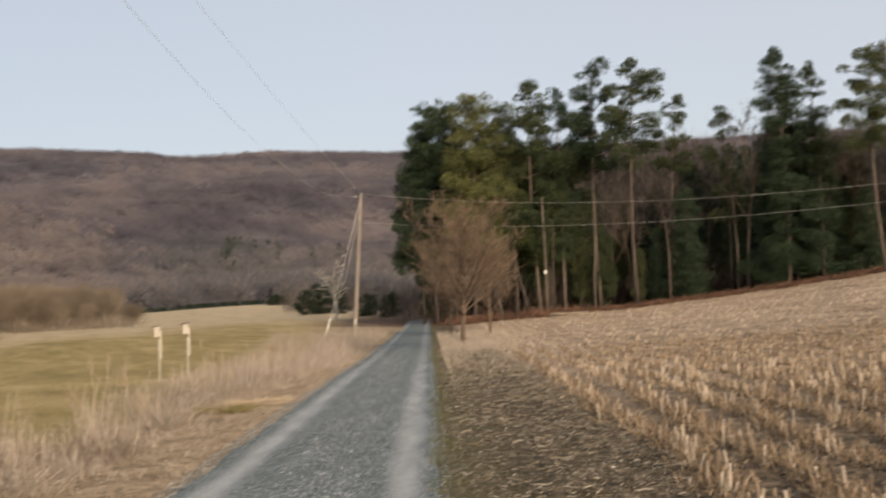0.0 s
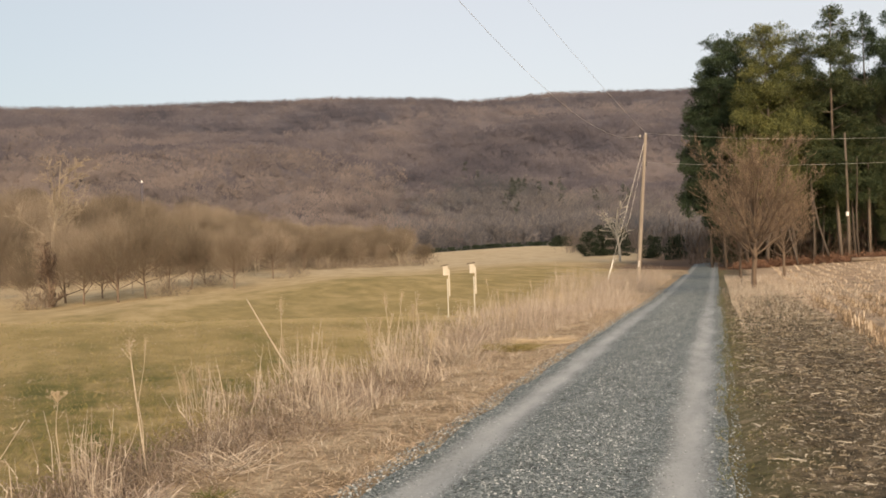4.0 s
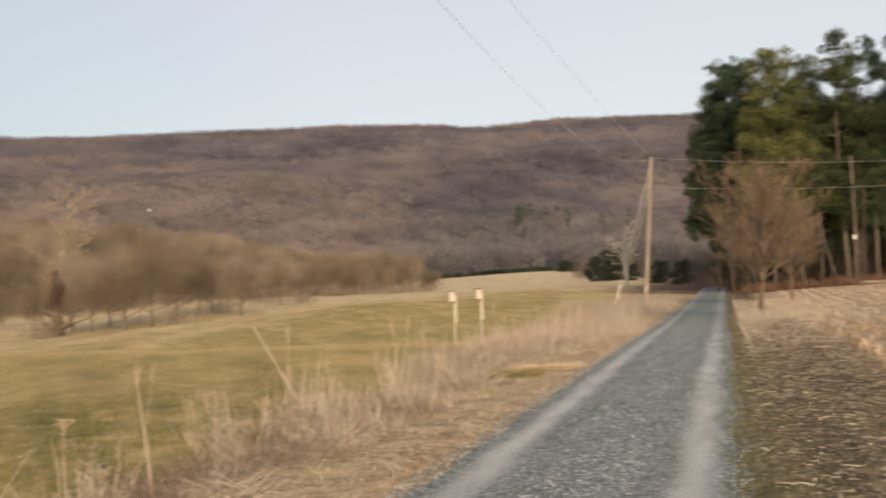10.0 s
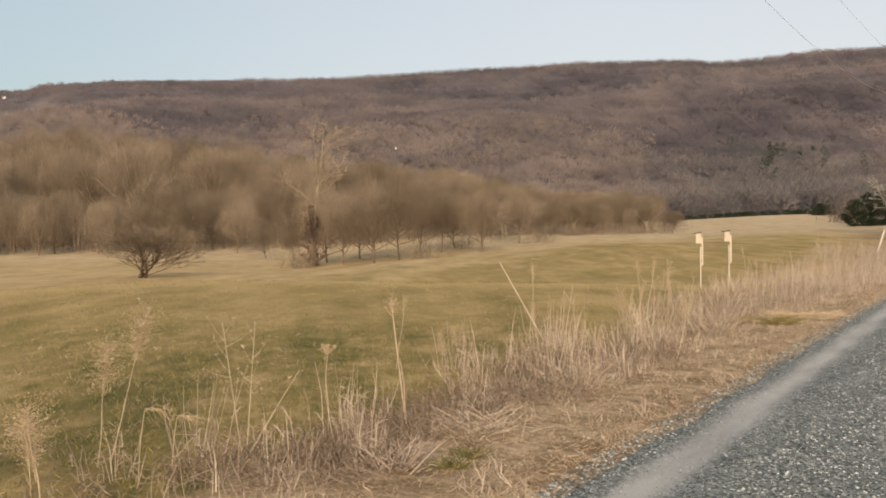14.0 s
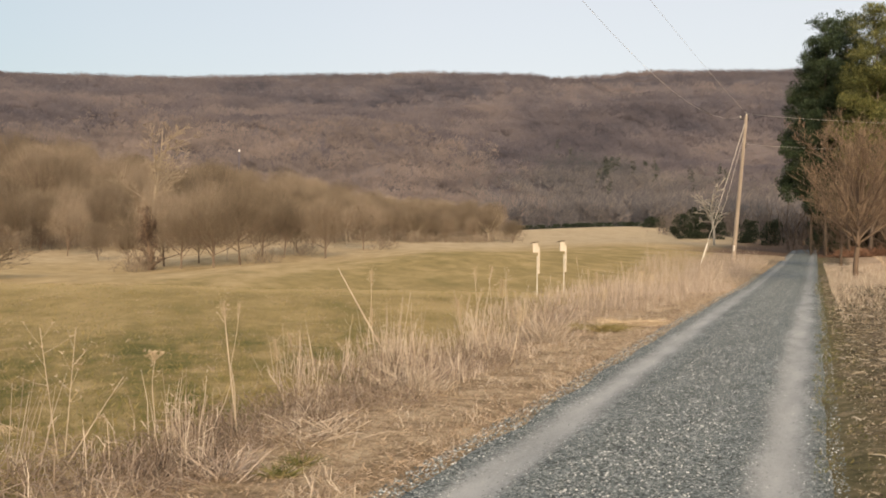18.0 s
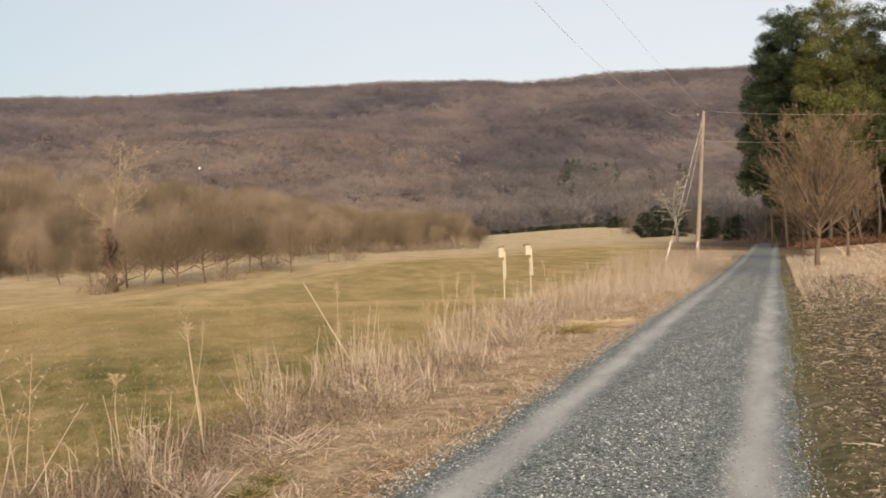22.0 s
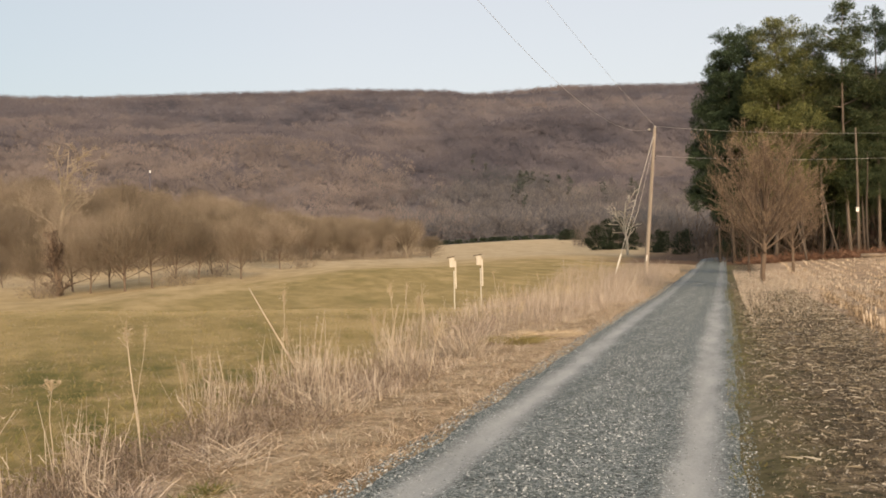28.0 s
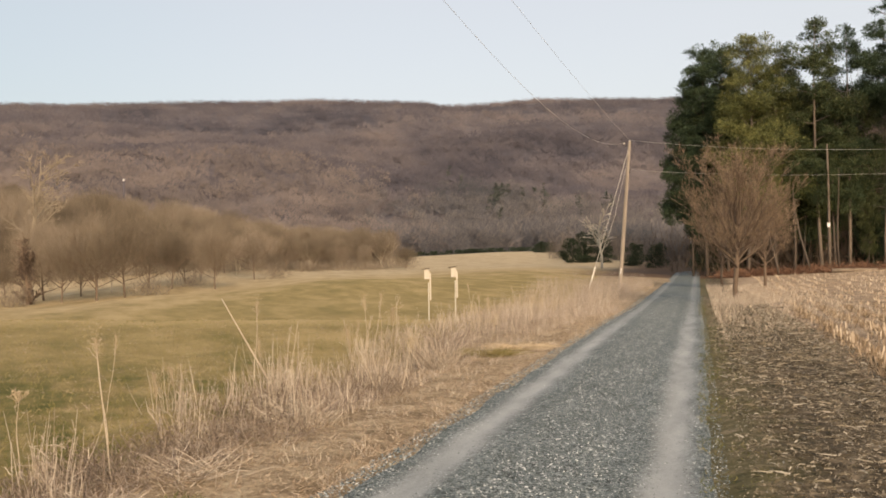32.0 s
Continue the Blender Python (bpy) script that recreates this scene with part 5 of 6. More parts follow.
def knot(z, facing, w, h, r, label):
    """A dark, uneven oval set into the shaft."""
    g = Geo()
    n = 16
    ring = []
    for i in range(n):
        c = 2 * math.pi * i / n
        k = 1 + 0.22 * math.sin(3 * c + z * 9) + 0.1 * math.sin(5 * c)
        ring.append((facing + math.cos(c) * w * 0.5 * k / r, z + math.sin(c) * h * 0.5 * k))
    for push in (0.0015, 0.004):
        for c, zz in ring:
            g.v.append(Vector((math.cos(c) * (r + push), math.sin(c) * (r + push), zz)))
    g.v.append(Vector((math.cos(facing) * (r + 0.001), math.sin(facing) * (r + 0.001), z)))
    for i in range(n):
        j = (i + 1) % n
        g.f += [(i, j, n + j, n + i), (n + i, n + j, 2 * n)]
    part("knot", g, M_KNOT, near_pole, label, True)


knot(0.57, view + 0.50, 0.05, 0.11, 0.1288, "dark knot hole")
knot(0.20, view + 0.58, 0.05, 0.11, 0.130, "dark knot hole")
knot(1.84, view + 0.42, 0.03, 0.03, 0.1247, "small brown knot")
knot(1.435, view - 0.48, 0.016, 0.016, 0.1262, "nail head")
for z, k, w, h in ((2.2, 0.55, 0.006, 0.5), (0.9, -0.45, 0.005, 0.5), (1.15, 0.2, 0.004, 0.3), (0.35, -0.2, 0.005, 0.5)):
    wrapped(w, h, z, view + k, 0.1265, 0.0025, "crack", M_KNOT, "dark drying crack")


# ---- bird boxes ----
def bird_box(x, y, top, turn):
    t = thing("bird_box", "whitewashed wooden nest box on a thin post in the meadow", "bird box", "bird boxes in the meadow")
    z0 = ground_z(x, y)
    h = top - z0
    t.location, t.rotation_euler = (x, y, z0), (0, 0, turn)
    g = Geo()
    g.tube([Vector((0, 0, -0.3)), Vector((0, 0, h - 0.4))], [0.017, 0.017], 8)
    part("pipe", g, M_GALV, t, "thin metal pipe")
    g = Geo()
    g.box((0.05, 0, h - 0.52), (0.04, 0.09, 0.8))
    part("board", g, M_PAINT, t)
    box = Geo()
    w, d, hb = 0.145, 0.14, 0.27
    c = (-0.05, 0, h - 0.03 - hb / 2)
    for off, size in (((0, -d / 2, 0), (w, 0.02, hb)), ((0, d / 2, 0), (w, 0.02, hb)), ((w / 2 - 0.01, 0, 0), (0.02, d - 0.02, hb)), ((0, 0, -hb / 2 + 0.01), (w - 0.042, d - 0.022, 0.02))):
        box.box((c[0] + off[0], c[1] + off[1], c[2] + off[2]), size)
    body = part("box", box, M_PAINT, t)
    g = Geo()
    g.box((c[0] - w / 2 + 0.008, 0, c[2]), (0.02, d - 0.024, hb - 0.004))
    part("front", g, M_PAINT, body)
    g = Geo()
    g.tube([Vector((c[0] - w / 2 - 0.004, 0, c[2] + 0.05)), Vector((c[0] - w / 2 - 0.002, 0, c[2] + 0.05))], [0.02, 0.02], 12)
    part("entrance_hole", g, M_KNOT, body, "round dark entrance hole")
    g = Geo()
    m = Euler((0, radians(-9), 0)).to_matrix()
    g.box((c[0] - 0.03, 0, h - 0.005), (w + 0.09, d + 0.05, 0.02), m)
    part("roof", g, M_KNOT, t, "dark weathered roof board")


bird_box(-7.6, 27.4, 1.51, radians(15))
bird_box(-7.0, 28.2, 1.55, radians(20))


# ---- verge grasses ----
def grass(name, n, place, height, width, material, label, lean=0.26, bend=0.07):
    g = Geo()
    for _ in range(n):
        x, y = place()
        h = height(x, y) * U(0.45, 1.15)
        if h <= 0.02:
            continue
        z = ground_z(x, y) - 0.01
        p = Vector((x, y, z))
        d = Vector((random.gauss(0, lean), random.gauss(0, lean), 1)).normalized() * h
        g.blade(p, p + d, width * U(0.7, 1.4), Vector((random.gauss(0, bend), random.gauss(0, bend), 0)) * h)
    return stuff(name, g, material, label, "grass")


def clumpy(x, y, s=0.9):
    return 0.5 + 0.5 * noise.noise(Vector((x * s, y * s, 2)))


def tall_place():
    while True:
        y = 1.0 + 66 * random.random() ** 1.5 if random.random() > 0.04 else U(-6, 3)
        x = -3.7 + 0.8 * ease((y - 14) / 22) - (1.5 + 0.8 * ease((y - 14) / 22) + 0.085 * max(0.0, y - 5)) * random.random() ** 1.3
        if y < 8 and x < -4.75 or y < 10 and random.random() < 0.82 or y < 19 and random.random() < 0.35:
            continue
        if random.random() < (clumpy(x, y, 0.8) * 1.3) ** 2:
            return x, y


def tall_height(x, y):
    edge = ease((-3.6 + 0.8 * ease((y - 14) / 22) - x) / 0.9)
    return (0.16 + 0.75 * clumpy(x, y, 0.8) ** 1.6) * (0.4 + 0.6 * edge) * (0.65 if y < 8 else 0.85 + 1.05 * ease((y - 16) / 34))


random.seed(200)
grass("verge_grass", 13000, tall_place, tall_height, 0.005, M_PINKDRY, "tall faded dry grass along the lane's verge")
grass("verge_straw", 3000, tall_place, lambda x, y: tall_height(x, y) * 1.25, 0.008, M_DRY, "straw-coloured stems among the verge grass", 0.25, 0.06)
grass("verge_litter", 29000, lambda: (U(-4.3, -2.5), 3 + 40 * random.random() ** 1.6 if random.random() > 0.12 else U(-6, 3)), lambda x, y: 0.04 + 0.08 * clumpy(x, y, 2.0), 0.006, M_MAT, "short matted dry grass beside the lane", 1.4, 0.35)
grass("verge_tufts", 9000, lambda: (-2.55 - 1.3 * random.random(), 3 + 36 * random.random() ** 1.5), lambda x, y: 0.2 * ease((clumpy(x * 1.3, y, 2.2) - 0.5) * 5), 0.006, M_DRY, "small dry tufts standing in the litter beside the lane", 0.5, 0.2)
grass("meadow_grass", 60000, lambda: polar(U(2, 80), 6.0 + 28 * random.random() ** 1.2), lambda x, y: 0.085 if x < -4.45 - 0.045 * y else 0.0, 0.0075, M_MEADOW, "short green and tan meadow grass", 0.8, 0.12)
grass("meadow_tufts", 60000, lambda: polar(U(2, 75), 5.0 + 40 * random.random() ** 1.3), lambda x, y: 0.12 * ease((clumpy(x, y, 1.6) - 0.46) * 5) if x < -4.6 - 0.045 * y else 0.0, 0.0055, M_MAT, "tan tufts of dead grass in the meadow", 1.0, 0.3)
grass("strip_grass", 9000, lambda: (abs(random.gauss(0, 0.5)) - 0.02, 3 + 40 * random.random() ** 1.6 if random.random() > 0.12 else U(-6, 3)), lambda x, y: 0.055 * ease(clumpy(x, y, 1.3) * 2 - 0.4), 0.007, M_GREEN, "low green grass between the lane and the field", 1.0, 0.3)
grass("field_edge_grass", 9000, lambda: (0.5 + 5.0 * random.random() ** 1.5, 17 + 50 * random.random() ** 0.8), lambda x, y: (0.10 + 0.42 * clumpy(x, y, 0.7) ** 1.5) * ease((y - 14) / 16) * ease((7 - x) / 3), 0.010, M_DRY, "dry grass round the foot of the roadside tree", 0.35, 0.1)


grass("tree_foot_grass", 3200, lambda: (1.7 + random.gauss(0, 0.9), 41.0 + random.gauss(0, 1.6)), lambda x, y: (0.22 + 0.45 * clumpy(x, y, 1.1)) * ease((x - 0.35) / 0.5), 0.012, M_DRY, "tall tawny grass round the foot of the roadside tree", 0.3, 0.1)


# ---- stubble field ----
def stubble():
    stalks, sheaths = Geo(), Geo()
    for k in range(70):
        x0 = 2.16 + 0.76 * k
        y = -7.0 + (0 if k < 8 else 1.0 * (k - 8))
        while y < 86 + 0.25 * x0:
            r = math.hypot(x0, y)
            x = x0 + 0.028 * y + random.gauss(0, 0.095) + 0.16 * noise.noise(Vector((k * 3.1, y * 0.15, 0)))
            z = ground_z(x, y)
            if random.random() < (0.9 if r < 28 else 0.6) * (0.35 + clumpy(x * 1.3, y, 0.9)):
                h = U(0.09, 0.34) * (0.6 + 0.5 * clumpy(x, y, 1.2)) if r < 22 else U(0.06, 0.18)
                wide = (0.0105 + 0.00016 * r) * U(0.7, 1.25)
                d = Vector((random.gauss(0, 0.12), random.gauss(0, 0.12), 1)) * h
                p = Vector((x, y + U(-0.05, 0.05), z - 0.02))
                stalks.tube([p, p + d * 0.5 + Vector((random.gauss(0, 0.006), random.gauss(0, 0.006), 0)), p + d], [wide * 1.2, wide, wide * 0.95], 5 if r < 14 else 3, r < 25)
            if r < 34:
                for _k in range(13 if r < 16 else 6):
                    p = Vector((x + random.gauss(0, 0.07), y + random.gauss(0, 0.06), z))
                    q = p + Vector((random.gauss(0, 0.07), random.gauss(0, 0.07), U(-0.01, 0.2)))
                    sheaths.blade(p, q, U(0.006, 0.016) * (1 + r / 45), Vector((random.gauss(0, 0.02), random.gauss(0, 0.02), U(-0.02, 0.03))))
            y += U(0.02, 0.07) * (0.7 + r / 14)
    stuff("corn_stubble", stalks, M_STUBBLE, "rows of cut tan corn stalks in the field", "stubble")
    stuff("corn_sheaths", sheaths, M_SHEATH, "brown dead leaf sheaths round the cut corn rows", "crop litter")


def husks():
    g = Geo()
    for i in range(150000):
        y = 3 + 45 * random.random() ** 1.7 if i % 9 else U(-7, 3)
        x = 0.22 + 2.3 * random.random() ** 0.85 if random.random() < 0.5 else U(1.2, 4 + abs(y) * 0.6)
        if random.random() > clumpy(x, y, 1.7) * 1.6:
            continue
        z = ground_z(x, y) + U(0.0, 0.03)
        a = U(0, 6.3)
        l, w = ((0.008 + 0.04 * random.random() ** 2.5, U(0.003, 0.010)) if i % 6 else (0.04 + 0.1 * random.random() ** 2, U(0.006, 0.017)))
        if x < 0.35 and not i % 6:
            continue
        l *= 1 + max(0, y) / 30
        p = Vector((x, y, z))
        q = p + Vector((math.cos(a) * l, math.sin(a) * l, U(-0.01, 0.02)))
        g.blade(p, q, w * (1 + max(0, y) / 40), Vector((U(-0.01, 0.01), U(-0.01, 0.01), U(0.0, 0.012))))
    stuff("corn_litter", g, M_HUSK, "scattered dry corn leaves and husks", "crop litter")


random.seed(210)
stubble()
husks()


def tangle():
    """Low purplish-brown twiggy growth at the foot of the verge grass."""
    g = Geo()
    for _ in range(4200):
        y = 3.2 + 24 * random.random() ** 1.1
        x = -3.8 - (0.9 + 0.04 * y) * random.random() ** 0.8
        if y < 6 and random.random() < 0.6 or random.random() > (clumpy(x + 9, y, 1.1) * 1.35) ** 2:
            continue
        p = Vector((x, y, ground_z(x, y) + U(0.0, 0.12)))
        for _k in range(3):
            q = p + Vector((random.gauss(0, 0.07), random.gauss(0, 0.07), U(-0.01, 0.12)))
            g.blade(p, q, 0.0045)
            p = q
    stuff("verge_tangle", g, M_TANGLE, "low purplish-brown tangle of dead weeds in the verge", "brush")


random.seed(220)
tangle()


# ---- single weeds ----
def weed(base, tip, label, name="dry_stalk", thick=0.007, head=None, side=0, curve=0.0):
    """A dry stalk from base (x, y) to tip (x, y, z), with an optional head: 'tuft', 'umbel', 'plume'."""
    z = ground_z(*base)
    t = thing(name, label, "weed")
    t.location = (*base, z)
    d = Vector((tip[0] - base[0], tip[1] - base[1], tip[2] - z))
    s = d.cross(Vector((0, 0, 1)))
    s = s.normalized() if s.length > 0.01 else Vector((1, 0, 0))
    pts = [d * u + Vector((0, 0, 1)) * curve * math.sin(math.pi * u) + s * 0.015 * math.sin(7 * u) for u in [i / 8 for i in range(9)]]
    pts[0] = pts[0] - d.normalized() * 0.08
    g = Geo()
    g.tube(pts, [thick * (1 - 0.55 * i / 8) for i in range(9)], 6)
    part("stem", g, M_WEED, t, smooth=True)
    if side:
        for _ in range(side):
            g = Geo()
            u = U(0.35, 0.95) if head is None else U(0.74, 0.95)
            p = d * u
            q = p + Vector((U(-1, 1), U(-1, 1), U(0.3, 1.6))).normalized() * (U(0.08, 0.22) if head is None else U(0.05, 0.11))
            g.tube([p, p.lerp(q, 0.5) + Vector((0, 0, -0.01)), q], [thick * 0.4, thick * 0.3, thick * 0.2], 4)
            for _k in range(5):
                r = q + Vector((U(-1, 1), U(-1, 1), U(-0.3, 1))) * 0.025
                g.blade(q, r, 0.008)
            part("side_shoot", g, M_WEED, t)
    if head:
        g = Geo()
        top = d
        if head == "umbel":
            for _ in range(26):
                q = top + Vector((random.gauss(0, 0.035), random.gauss(0, 0.035), U(0.0, 0.05)))
                g.tube([top + Vector((0, 0, -0.03)), q], [0.002, 0.002], 3, False)
                for _k in range(6):
                    g.blade(q, q + Vector((U(-1, 1), U(-1, 1), U(-0.2, 1))) * 0.018, 0.010)
        else:
            n, spread, run = (110, 0.032, 0.13) if head == "tuft" else (420, 0.075, 0.36)
            for _ in range(n):
                u = random.random()
                p = top - d.normalized() * u * run
                q = p + Vector((random.gauss(0, spread), random.gauss(0, spread), U(-0.02, 0.12))) * (0.4 + 1.1 * math.sin(math.pi * min(1, 0.15 + u * 0.85)))
                g.blade(p, q, 0.002)
                g.blade(q, q + Vector((U(-1, 1), U(-1, 1), U(-1, 1))) * 0.012, 0.008)
        part("seed_head", g, M_SEED, t, "pale fluffy dried seed head")
    return t


random.seed(230)
weed((-5.1, 11.3), (-5.73, 11.04, 1.22), "long straw-coloured stalk leaning over the meadow edge", "leaning_stalk", 0.013)
weed((-4.58, 6.9), (-4.67, 6.85, 1.05), "upright dry weed with a fluffy pale head", "goldenrod_stalk", 0.008, "tuft", 4)
weed((-4.81, 6.1), (-4.80, 6.1, 0.68), "dry weed with a pale flat-topped seed cluster", "umbel_weed", 0.005, "umbel", 3)
weed((-4.78, 5.06), (-4.87, 4.98, 1.0), "thin dry branching stalk in the verge", "dry_stalk", 0.0042, None, 9)
weed((-4.76, 5.08), (-4.70, 5.13, 1.0), "thin dry branching stalk in the verge", "dry_stalk", 0.0042, None, 9)
weed((-4.75, 5.06), (-4.46, 5.32, 0.65), "thin slanting dry stalk in the verge", "dry_stalk", 0.005, None, 2)
weed((-5.6, 4.6), (-5.45, 4.83, 1.08), "tall dry weed with a hazy pale plume", "plume_weed", 0.004, "plume", 12)
weed((-5.62, 4.5), (-5.62, 4.62, 0.85), "dry weed with a hazy pale plume", "plume_weed", 0.004, "plume", 10)
weed((-5.68, 4.05), (-5.74, 4.0, 0.42), "short golden grass plume", "plume_weed", 0.005, "plume", 2)
weed((-5.75, 3.5), (-5.74, 3.5, 0.82), "dry weed with a pale plume beside the pole", "plume_weed", 0.005, "plume", 5)
weed((-5.25, 3.75), (-5.32, 3.72, 0.55), "short golden grass plume", "plume_weed", 0.006, "plume", 1)
weed((-6.25, 3.05), (-6.3, 3.0, 0.95), "dry weed standing behind the pole", "plume_weed", 0.005, "plume", 5)
weed((-4.3, 6.5), (-4.33, 6.45, 0.6), "dry broken stalk in the verge", "dry_stalk", 0.006)
weed((-3.75, 12.1), (-3.62, 12.2, 0.6), "dry broken stalk in the verge", "dry_stalk", 0.008)
weed((-4.02, 12.0), (-4.3, 11.9, 0.66), "dry broken stalk in the verge", "dry_stalk", 0.009)
weed((-4.0, 12.1), (-4.15, 12.1, 0.55), "dry broken stalk in the verge", "dry_stalk", 0.008)
weed((-3.95, 12.0), (-3.7, 11.8, 0.35), "dry broken stalk in the verge", "dry_stalk", 0.008)


stalks = [weed((-5.0 - 0.3 * i, 14 + 1.5 * i), (-5.0 - 0.3 * i + U(-0.2, 0.2), 14 + 1.5 * i + U(-0.2, 0.2), U(0.7, 1.1)), "dry branching weed among the verge grass", "dry_weed", 0.006, (None, "tuft", None, "plume", None)[i], 5) for i in range(5)]
for ob in stalks:
    tagged(ob, group="dry weeds of the verge")
random.seed(232)
for i in range(60):
    y = 9.0 + 36 * random.random() ** 1.4
    x = -3.9 - 2.6 * random.random()
    if y < 5.5 and x < -5.0:
        continue
    again(stalks[random.randint(0, 4)], x, y, U(0, 360), U(0.6, 1.05), 0.02)


def tussock(x, y, w, h, n, material, label, lying=0.5, name="grass_tussock"):
    g = Geo()
    for _ in range(n):
        a = U(0, 6.3)
        p = Vector((random.gauss(0, w * 0.2), random.gauss(0, w * 0.2), -0.02))
        out = Vector((math.cos(a), math.sin(a), 0))
        tip = p + out * w * U(0.2, 1.0) * lying + Vector((0, 0, h * U(0.3, 1.1)))
        g.blade(p, tip, 0.007, out * 0.1 * w + Vector((0, 0, h * 0.2)))
    t = tagged(new(name, g.mesh(name, material)), label, "grass")
    t.location = (x, y, ground_z(x, y))
    return t


def straw_clump(x, y, w, h, n, label="clump of upright straw-coloured grass stems in the verge"):
    """Straight dead stems from one root, some broken over."""
    g = Geo()
    for _ in range(n):
        p = Vector((random.gauss(0, w * 0.3), random.gauss(0, w * 0.3), -0.02))
        tall = h * (0.35 + 0.75 * random.random() ** 0.8)
        d = Vector((p.x * 0.7 + random.gauss(0, 0.13), p.y * 0.7 + random.gauss(0, 0.13), 1)).normalized() * tall
        if random.random() < 0.22:
            m = p + d * U(0.35, 0.7)
            g.tube([p, m, m + Vector((U(-1, 1), U(-1, 1), U(-0.7, 0.1))).normalized() * tall * 0.5], [0.0035, 0.003, 0.0015], 3, False)
        else:
            g.tube([p, p + d * 0.6 + Vector((random.gauss(0, 0.015), random.gauss(0, 0.015), 0)), p + d], [0.004, 0.003, 0.0015], 3, False)
        for _k in range(2):
            a = p + d * U(0.05, 0.75)
            g.blade(a, a + Vector((random.gauss(0, 0.07), random.gauss(0, 0.07), U(-0.08, 0.10))), 0.006, Vector((0, 0, 0.02)))
    t = tagged(new("straw_clump", g.mesh("straw_clump", M_DRY)), label, "grass", "straw clumps of the verge")
    t.location = (x, y, ground_z(x, y))


def heap(x, y, w, h, n):
    """Matted dead growth: arching stems fallen over one another."""
    g = Geo()
    for _ in range(n):
        a, b = U(0, 6.3), U(0, 6.3)
        p = Vector((math.cos(a), math.sin(a), 0)) * w * random.random() ** 0.6
        q = p + Vector((math.cos(b), math.sin(b), 0)) * U(0.1, 0.45)
        top = h * U(0.2, 1.0) * (1.15 - p.length / w * 0.7)
        g.tube([p, p.lerp(q, 0.5) + Vector((U(-0.04, 0.04), U(-0.04, 0.04), top)), q + Vector((0, 0, top * U(0.0, 0.6)))], [0.0035, 0.003, 0.0015], 3, False)
    t = tagged(new("dead_weed_mat", g.mesh("dead_weed_mat", M_TANGLE)), "matted brown heap of fallen dead weeds in the verge", "dead weeds", "", "stuff")
    t.location = (x, y, ground_z(x, y) - 0.01)


def bent_plume(x, y, h, turn):
    """A reed of grass bent over near its top, with a ragged golden plume hanging from it."""
    t = thing("bent_plume", "golden grass plume bent over on its stem", "weed", "bent plumes of the verge")
    t.location = (x, y, ground_z(x, y))
    out = Vector((math.cos(turn), math.sin(turn), 0))
    g = Geo()
    pts = [Vector((0, 0, -0.03)), out * 0.02 + Vector((0, 0, h * 0.5)), out * 0.05 + Vector((0, 0, h * 0.9)), out * 0.13 + Vector((0, 0, h)), out * 0.24 + Vector((0, 0, h * 0.9))]
    g.tube(pts, [0.004, 0.0035, 0.003, 0.002, 0.0015], 5)
    part("stem", g, M_WEED, t, smooth=True)
    g = Geo()
    for _ in range(46):
        p = pts[2].lerp(pts[4], random.random()) + Vector((0, 0, 0.02))
        g.blade(p, p + out * U(0.0, 0.1) + Vector((random.gauss(0, 0.03), random.gauss(0, 0.03), U(-0.11, 0.03))), 0.004)
    part("plume", g, M_SEED, t, "ragged drooping plume")


random.seed(239)
for x, y, h, turn in ((-5.33, 3.75, 0.42, 3.0), (-5.05, 4.35, 0.5, 0.5), (-4.95, 4.55, 0.42, 0.2), (-4.35, 5.05, 0.4, 2.6)):
    bent_plume(x, y, h, turn)
random.seed(240)
for x, y, w, h, n in ((-5.2, 4.3, 0.35, 0.35, 16), (-4.85, 5.5, 0.35, 0.35, 14), (-4.67, 6.21, 0.35, 0.6, 40), (-4.05, 5.5, 0.35, 0.5, 45), (-4.48, 9.8, 0.4, 0.75, 55), (-3.85, 9.15, 0.35, 0.7, 45), (-4.98, 4.85, 0.3, 0.65, 25), 
                      (-4.3, 7.6, 0.4, 0.4, 30), (-5.0, 11.2, 0.5, 0.8, 60), (-4.2, 11.9, 0.5, 0.65, 45), (-4.6, 13.5, 0.5, 0.7, 50), (-4.2, 15.2, 0.5, 0.6, 45), (-4.9, 8.7, 0.4, 0.5, 30), (-5.6, 9.6, 0.4, 0.6, 30)):
    straw_clump(x, y, w, h, n)
for x, y, w, h, n in ((-4.75, 4.7, 0.45, 0.22, 170), (-5.15, 3.95, 0.45, 0.2, 60), (-5.0, 5.6, 0.4, 0.16, 60), (-4.15, 5.1, 0.5, 0.30, 420), (-4.35, 6.2, 0.55, 0.32, 420), (-4.35, 7.3, 0.65, 0.30, 380), (-4.3, 8.6, 0.7, 0.32, 380), (-4.6, 10.2, 0.8, 0.4, 420), (-4.3, 11.8, 0.8, 0.4, 380)):
    heap(x, y, w, h, int(n * 0.6))
for x, y, w, h, n in ((-3.75, 6.75, 0.6, 0.22, 120), (-4.0, 9.4, 0.6, 0.3, 200), (-4.0, 15.0, 0.7, 0.5, 220), (-4.6, 17.5, 0.8, 0.7, 240), (-3.7, 5.4, 0.4, 0.25, 160)):
    tussock(x, y, w, h, n, M_DRY if random.random() < 0.5 else M_PINKDRY, "clump of bent dry grass in the verge", 0.9)
for x, y in ((-3.45, 6.0), (-3.4, 5.6)):
    tussock(x, y, 0.22, 0.1, 120, M_GREEN, "low green tuft at the verge's edge", 0.9, "green_tuft")
tussock(-3.35, 18.8, 0.8, 0.11, 650, M_CUT, "pale heap of cut straw at the lane's edge", 1.0, "cut_straw")
tussock(-3.75, 17.4, 0.85, 0.15, 400, M_MEADOW, "green-yellow grass patch beside the lane", 0.9)

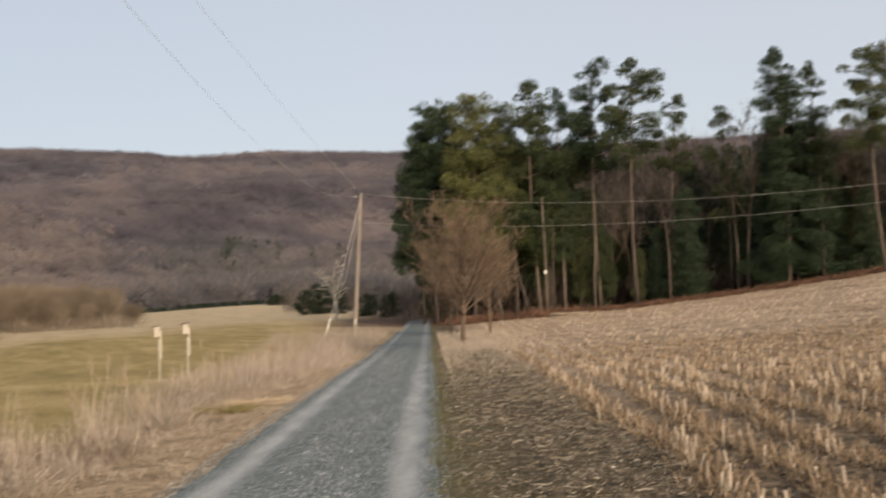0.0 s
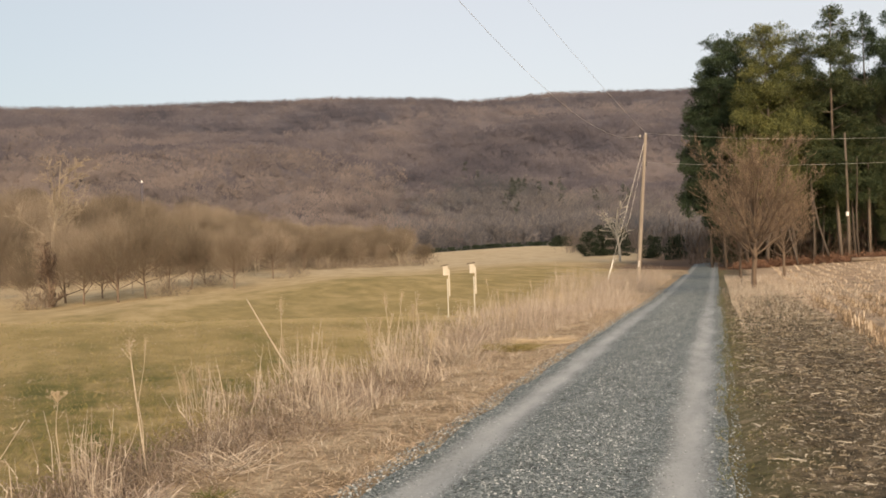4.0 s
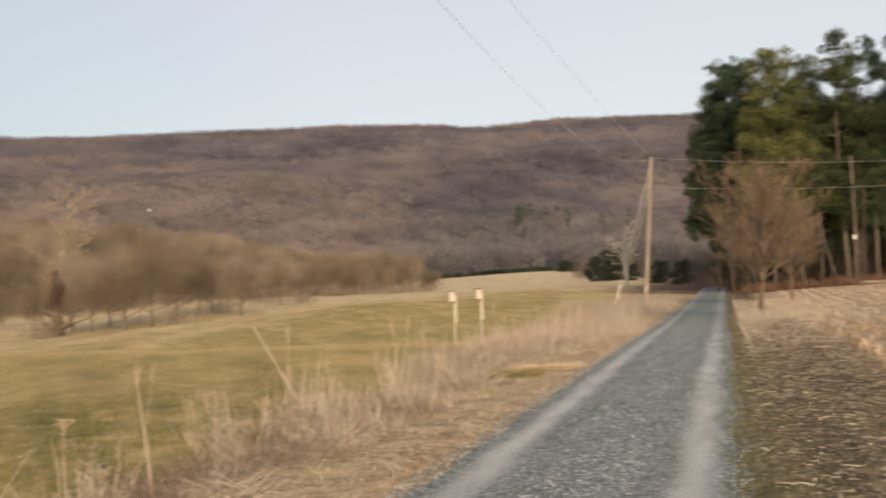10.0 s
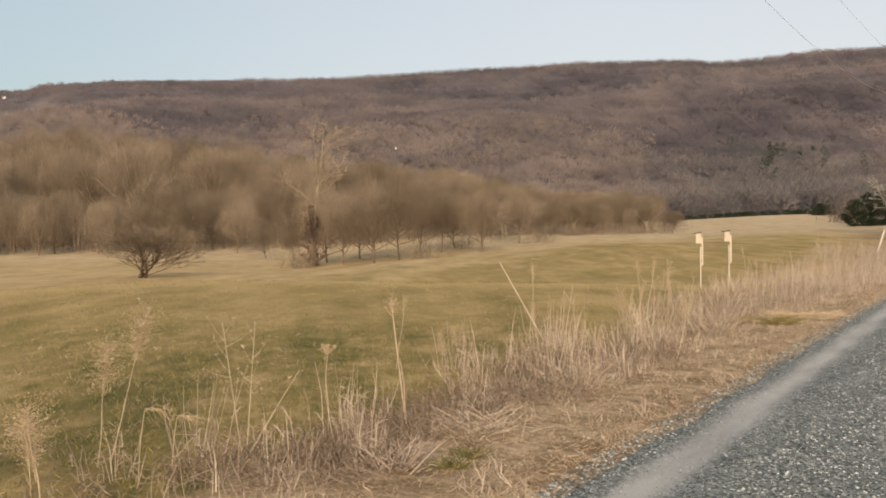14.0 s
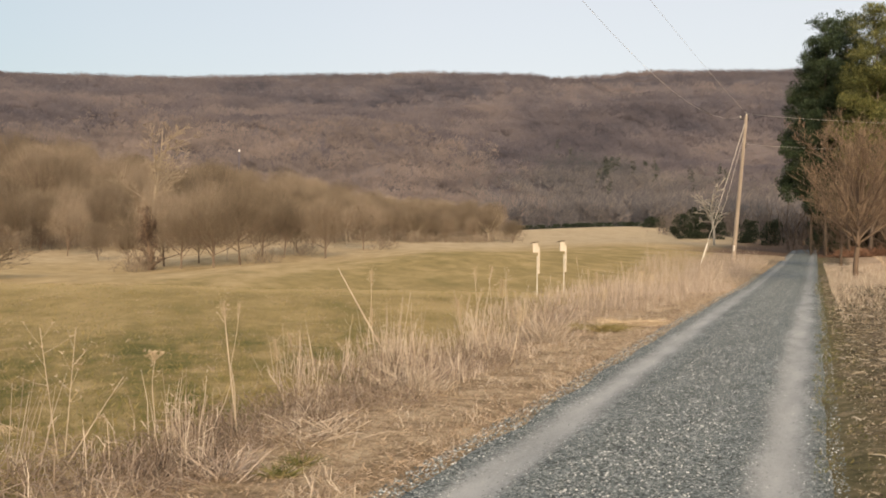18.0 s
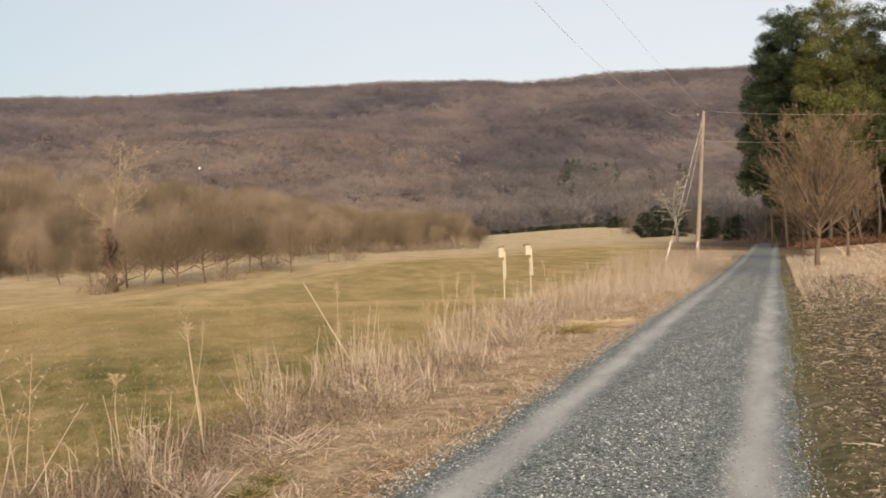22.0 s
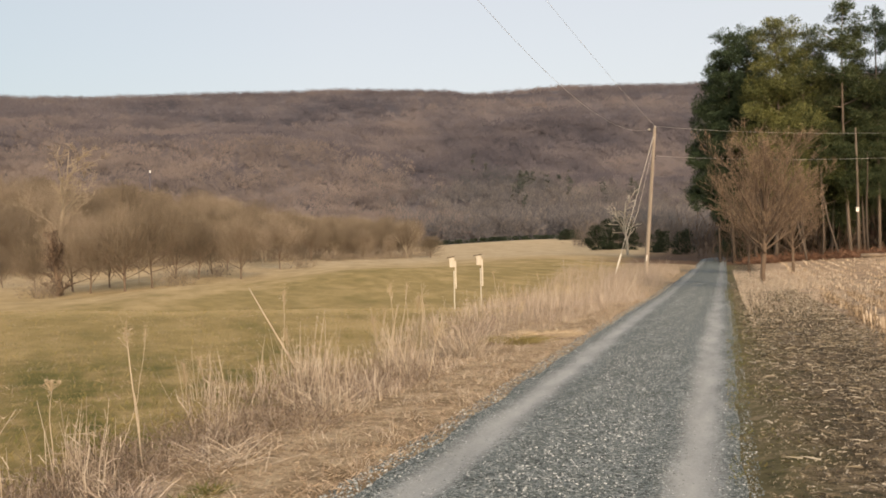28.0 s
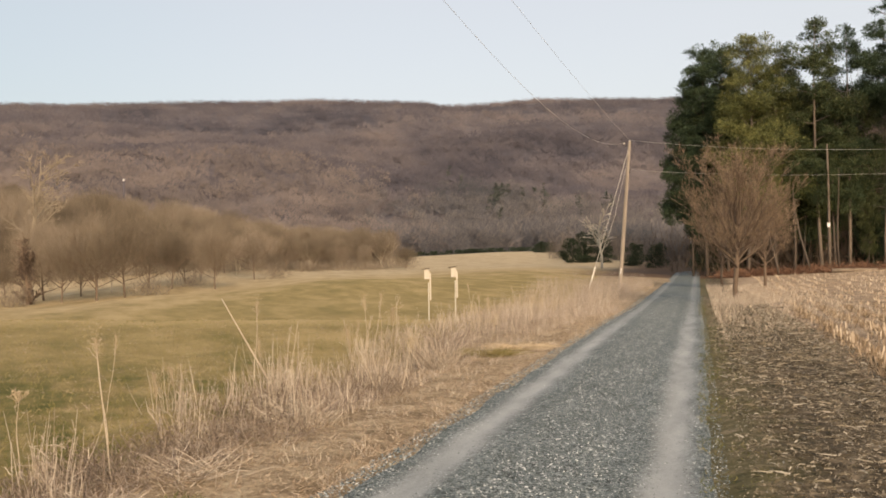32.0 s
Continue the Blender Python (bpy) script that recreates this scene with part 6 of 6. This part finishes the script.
# log and white box at the grove's edge
g = Geo()
g.tube([Vector((-2.3, 0, 0.16)), Vector((-0.8, 0.05, 0.18)), Vector((0.8, 0, 0.17)), Vector((2.3, -0.05, 0.18))], [0.17, 0.17, 0.16, 0.14], 10)
log = tagged(new("fallen_log", g.mesh("fallen_log", M_LOG, True)), "pale fallen log lying at the grove's foot", "log")
put(log, *polar(-8.6, 85.5), radians(2))
box_tree = polar(-6.95, 88)
g = Geo()
pts = [Vector((0.06 * math.sin(3 * u), 0, -0.2 + 11 * u)) for u in (0, 0.3, 0.6, 1)]
g.tube(pts, [0.13, 0.12, 0.10, 0.07], 8)
t = thing("pole_tree", "pale straight tree at the grove's edge with a white box", "trunk")
part("stem", g, M_PINEBARK, t, smooth=True)
put(t, *box_tree)
g = Geo()
bx = Vector((box_tree[0] - 0.02, box_tree[1] - 0.27, 1.6 + 88 * math.tan(radians(1.9))))
g.box(bx, (0.22, 0.16, 0.32))
g.box(bx + Vector((0.0, 0, 0.18)), (0.28, 0.24, 0.03))
tagged(new("nest_box", g.mesh("nest_box", M_WHITE)), "small white box fixed to a trunk in the grove", "nest box")


# ---- far things on the ridge ----
def on_slope(az, el, over=9.0):
    """Where a line of sight from the lane's start meets the far slope."""
    r = 300.0
    while r < 1100 and land(*polar(az, r)) + over < 1.6 + r * math.tan(radians(el)):
        r += 5
    return polar(az, r), r


(mx, my), mr = on_slope(56.8, 6.6)
mast = thing("tower", "pale slender tower standing on the ridge", "tower")
mast.location = (mx, my, land(mx, my))
g = Geo()
g.tube([Vector((0, 0, z)) for z in (-1, 6, 13, 20)], [1.3, 0.7, 0.4, 0.2], 8)
part("shaft", g, M_GREYBARK, mast, smooth=True)

(hx, hy), hr = on_slope(54.1, 7.72, 4.0)
house = thing("ridge_house", "small white house standing on the crest of the ridge", "house")
house.location, house.rotation_euler = (hx, hy, land(hx, hy) + 1.5), (0, 0, radians(54))
g = Geo()
g.box((0, 0, 0.2), (2.8, 2.0, 1.5))
part("wall", g, M_WHITE, house)
g = Geo()
for k in (-1, 1):
    g.box((0, k * 0.55, 1.2), (3.0, 1.4, 0.12), Euler((k * -0.5, 0, 0)).to_matrix())
part("roof", g, M_GREYTWIG, house, "grey pitched roof")

(sx, sy), sr = on_slope(32.72, 5.05, 12.5)
silo = thing("silo", "weathered silo with a white cap among the slope's trees", "silo")
silo.location = (sx, sy, land(sx, sy))
top = 1.6 + sr * math.tan(radians(5.08)) - silo.location.z
g = Geo()
g.tube([Vector((0, 0, z)) for z in (-1, top - 1.0)], [0.42, 0.42], 12)
part("wall", g, M_HILL, silo, "weathered dark wall", smooth=True)
g = Geo()
g.tube([Vector((0, 0, top - 1.0)), Vector((0, 0, top - 0.4)), Vector((0, 0, top))], [0.42, 0.36, 0.1], 12)
part("roof", g, M_WHITE, silo, smooth=True)
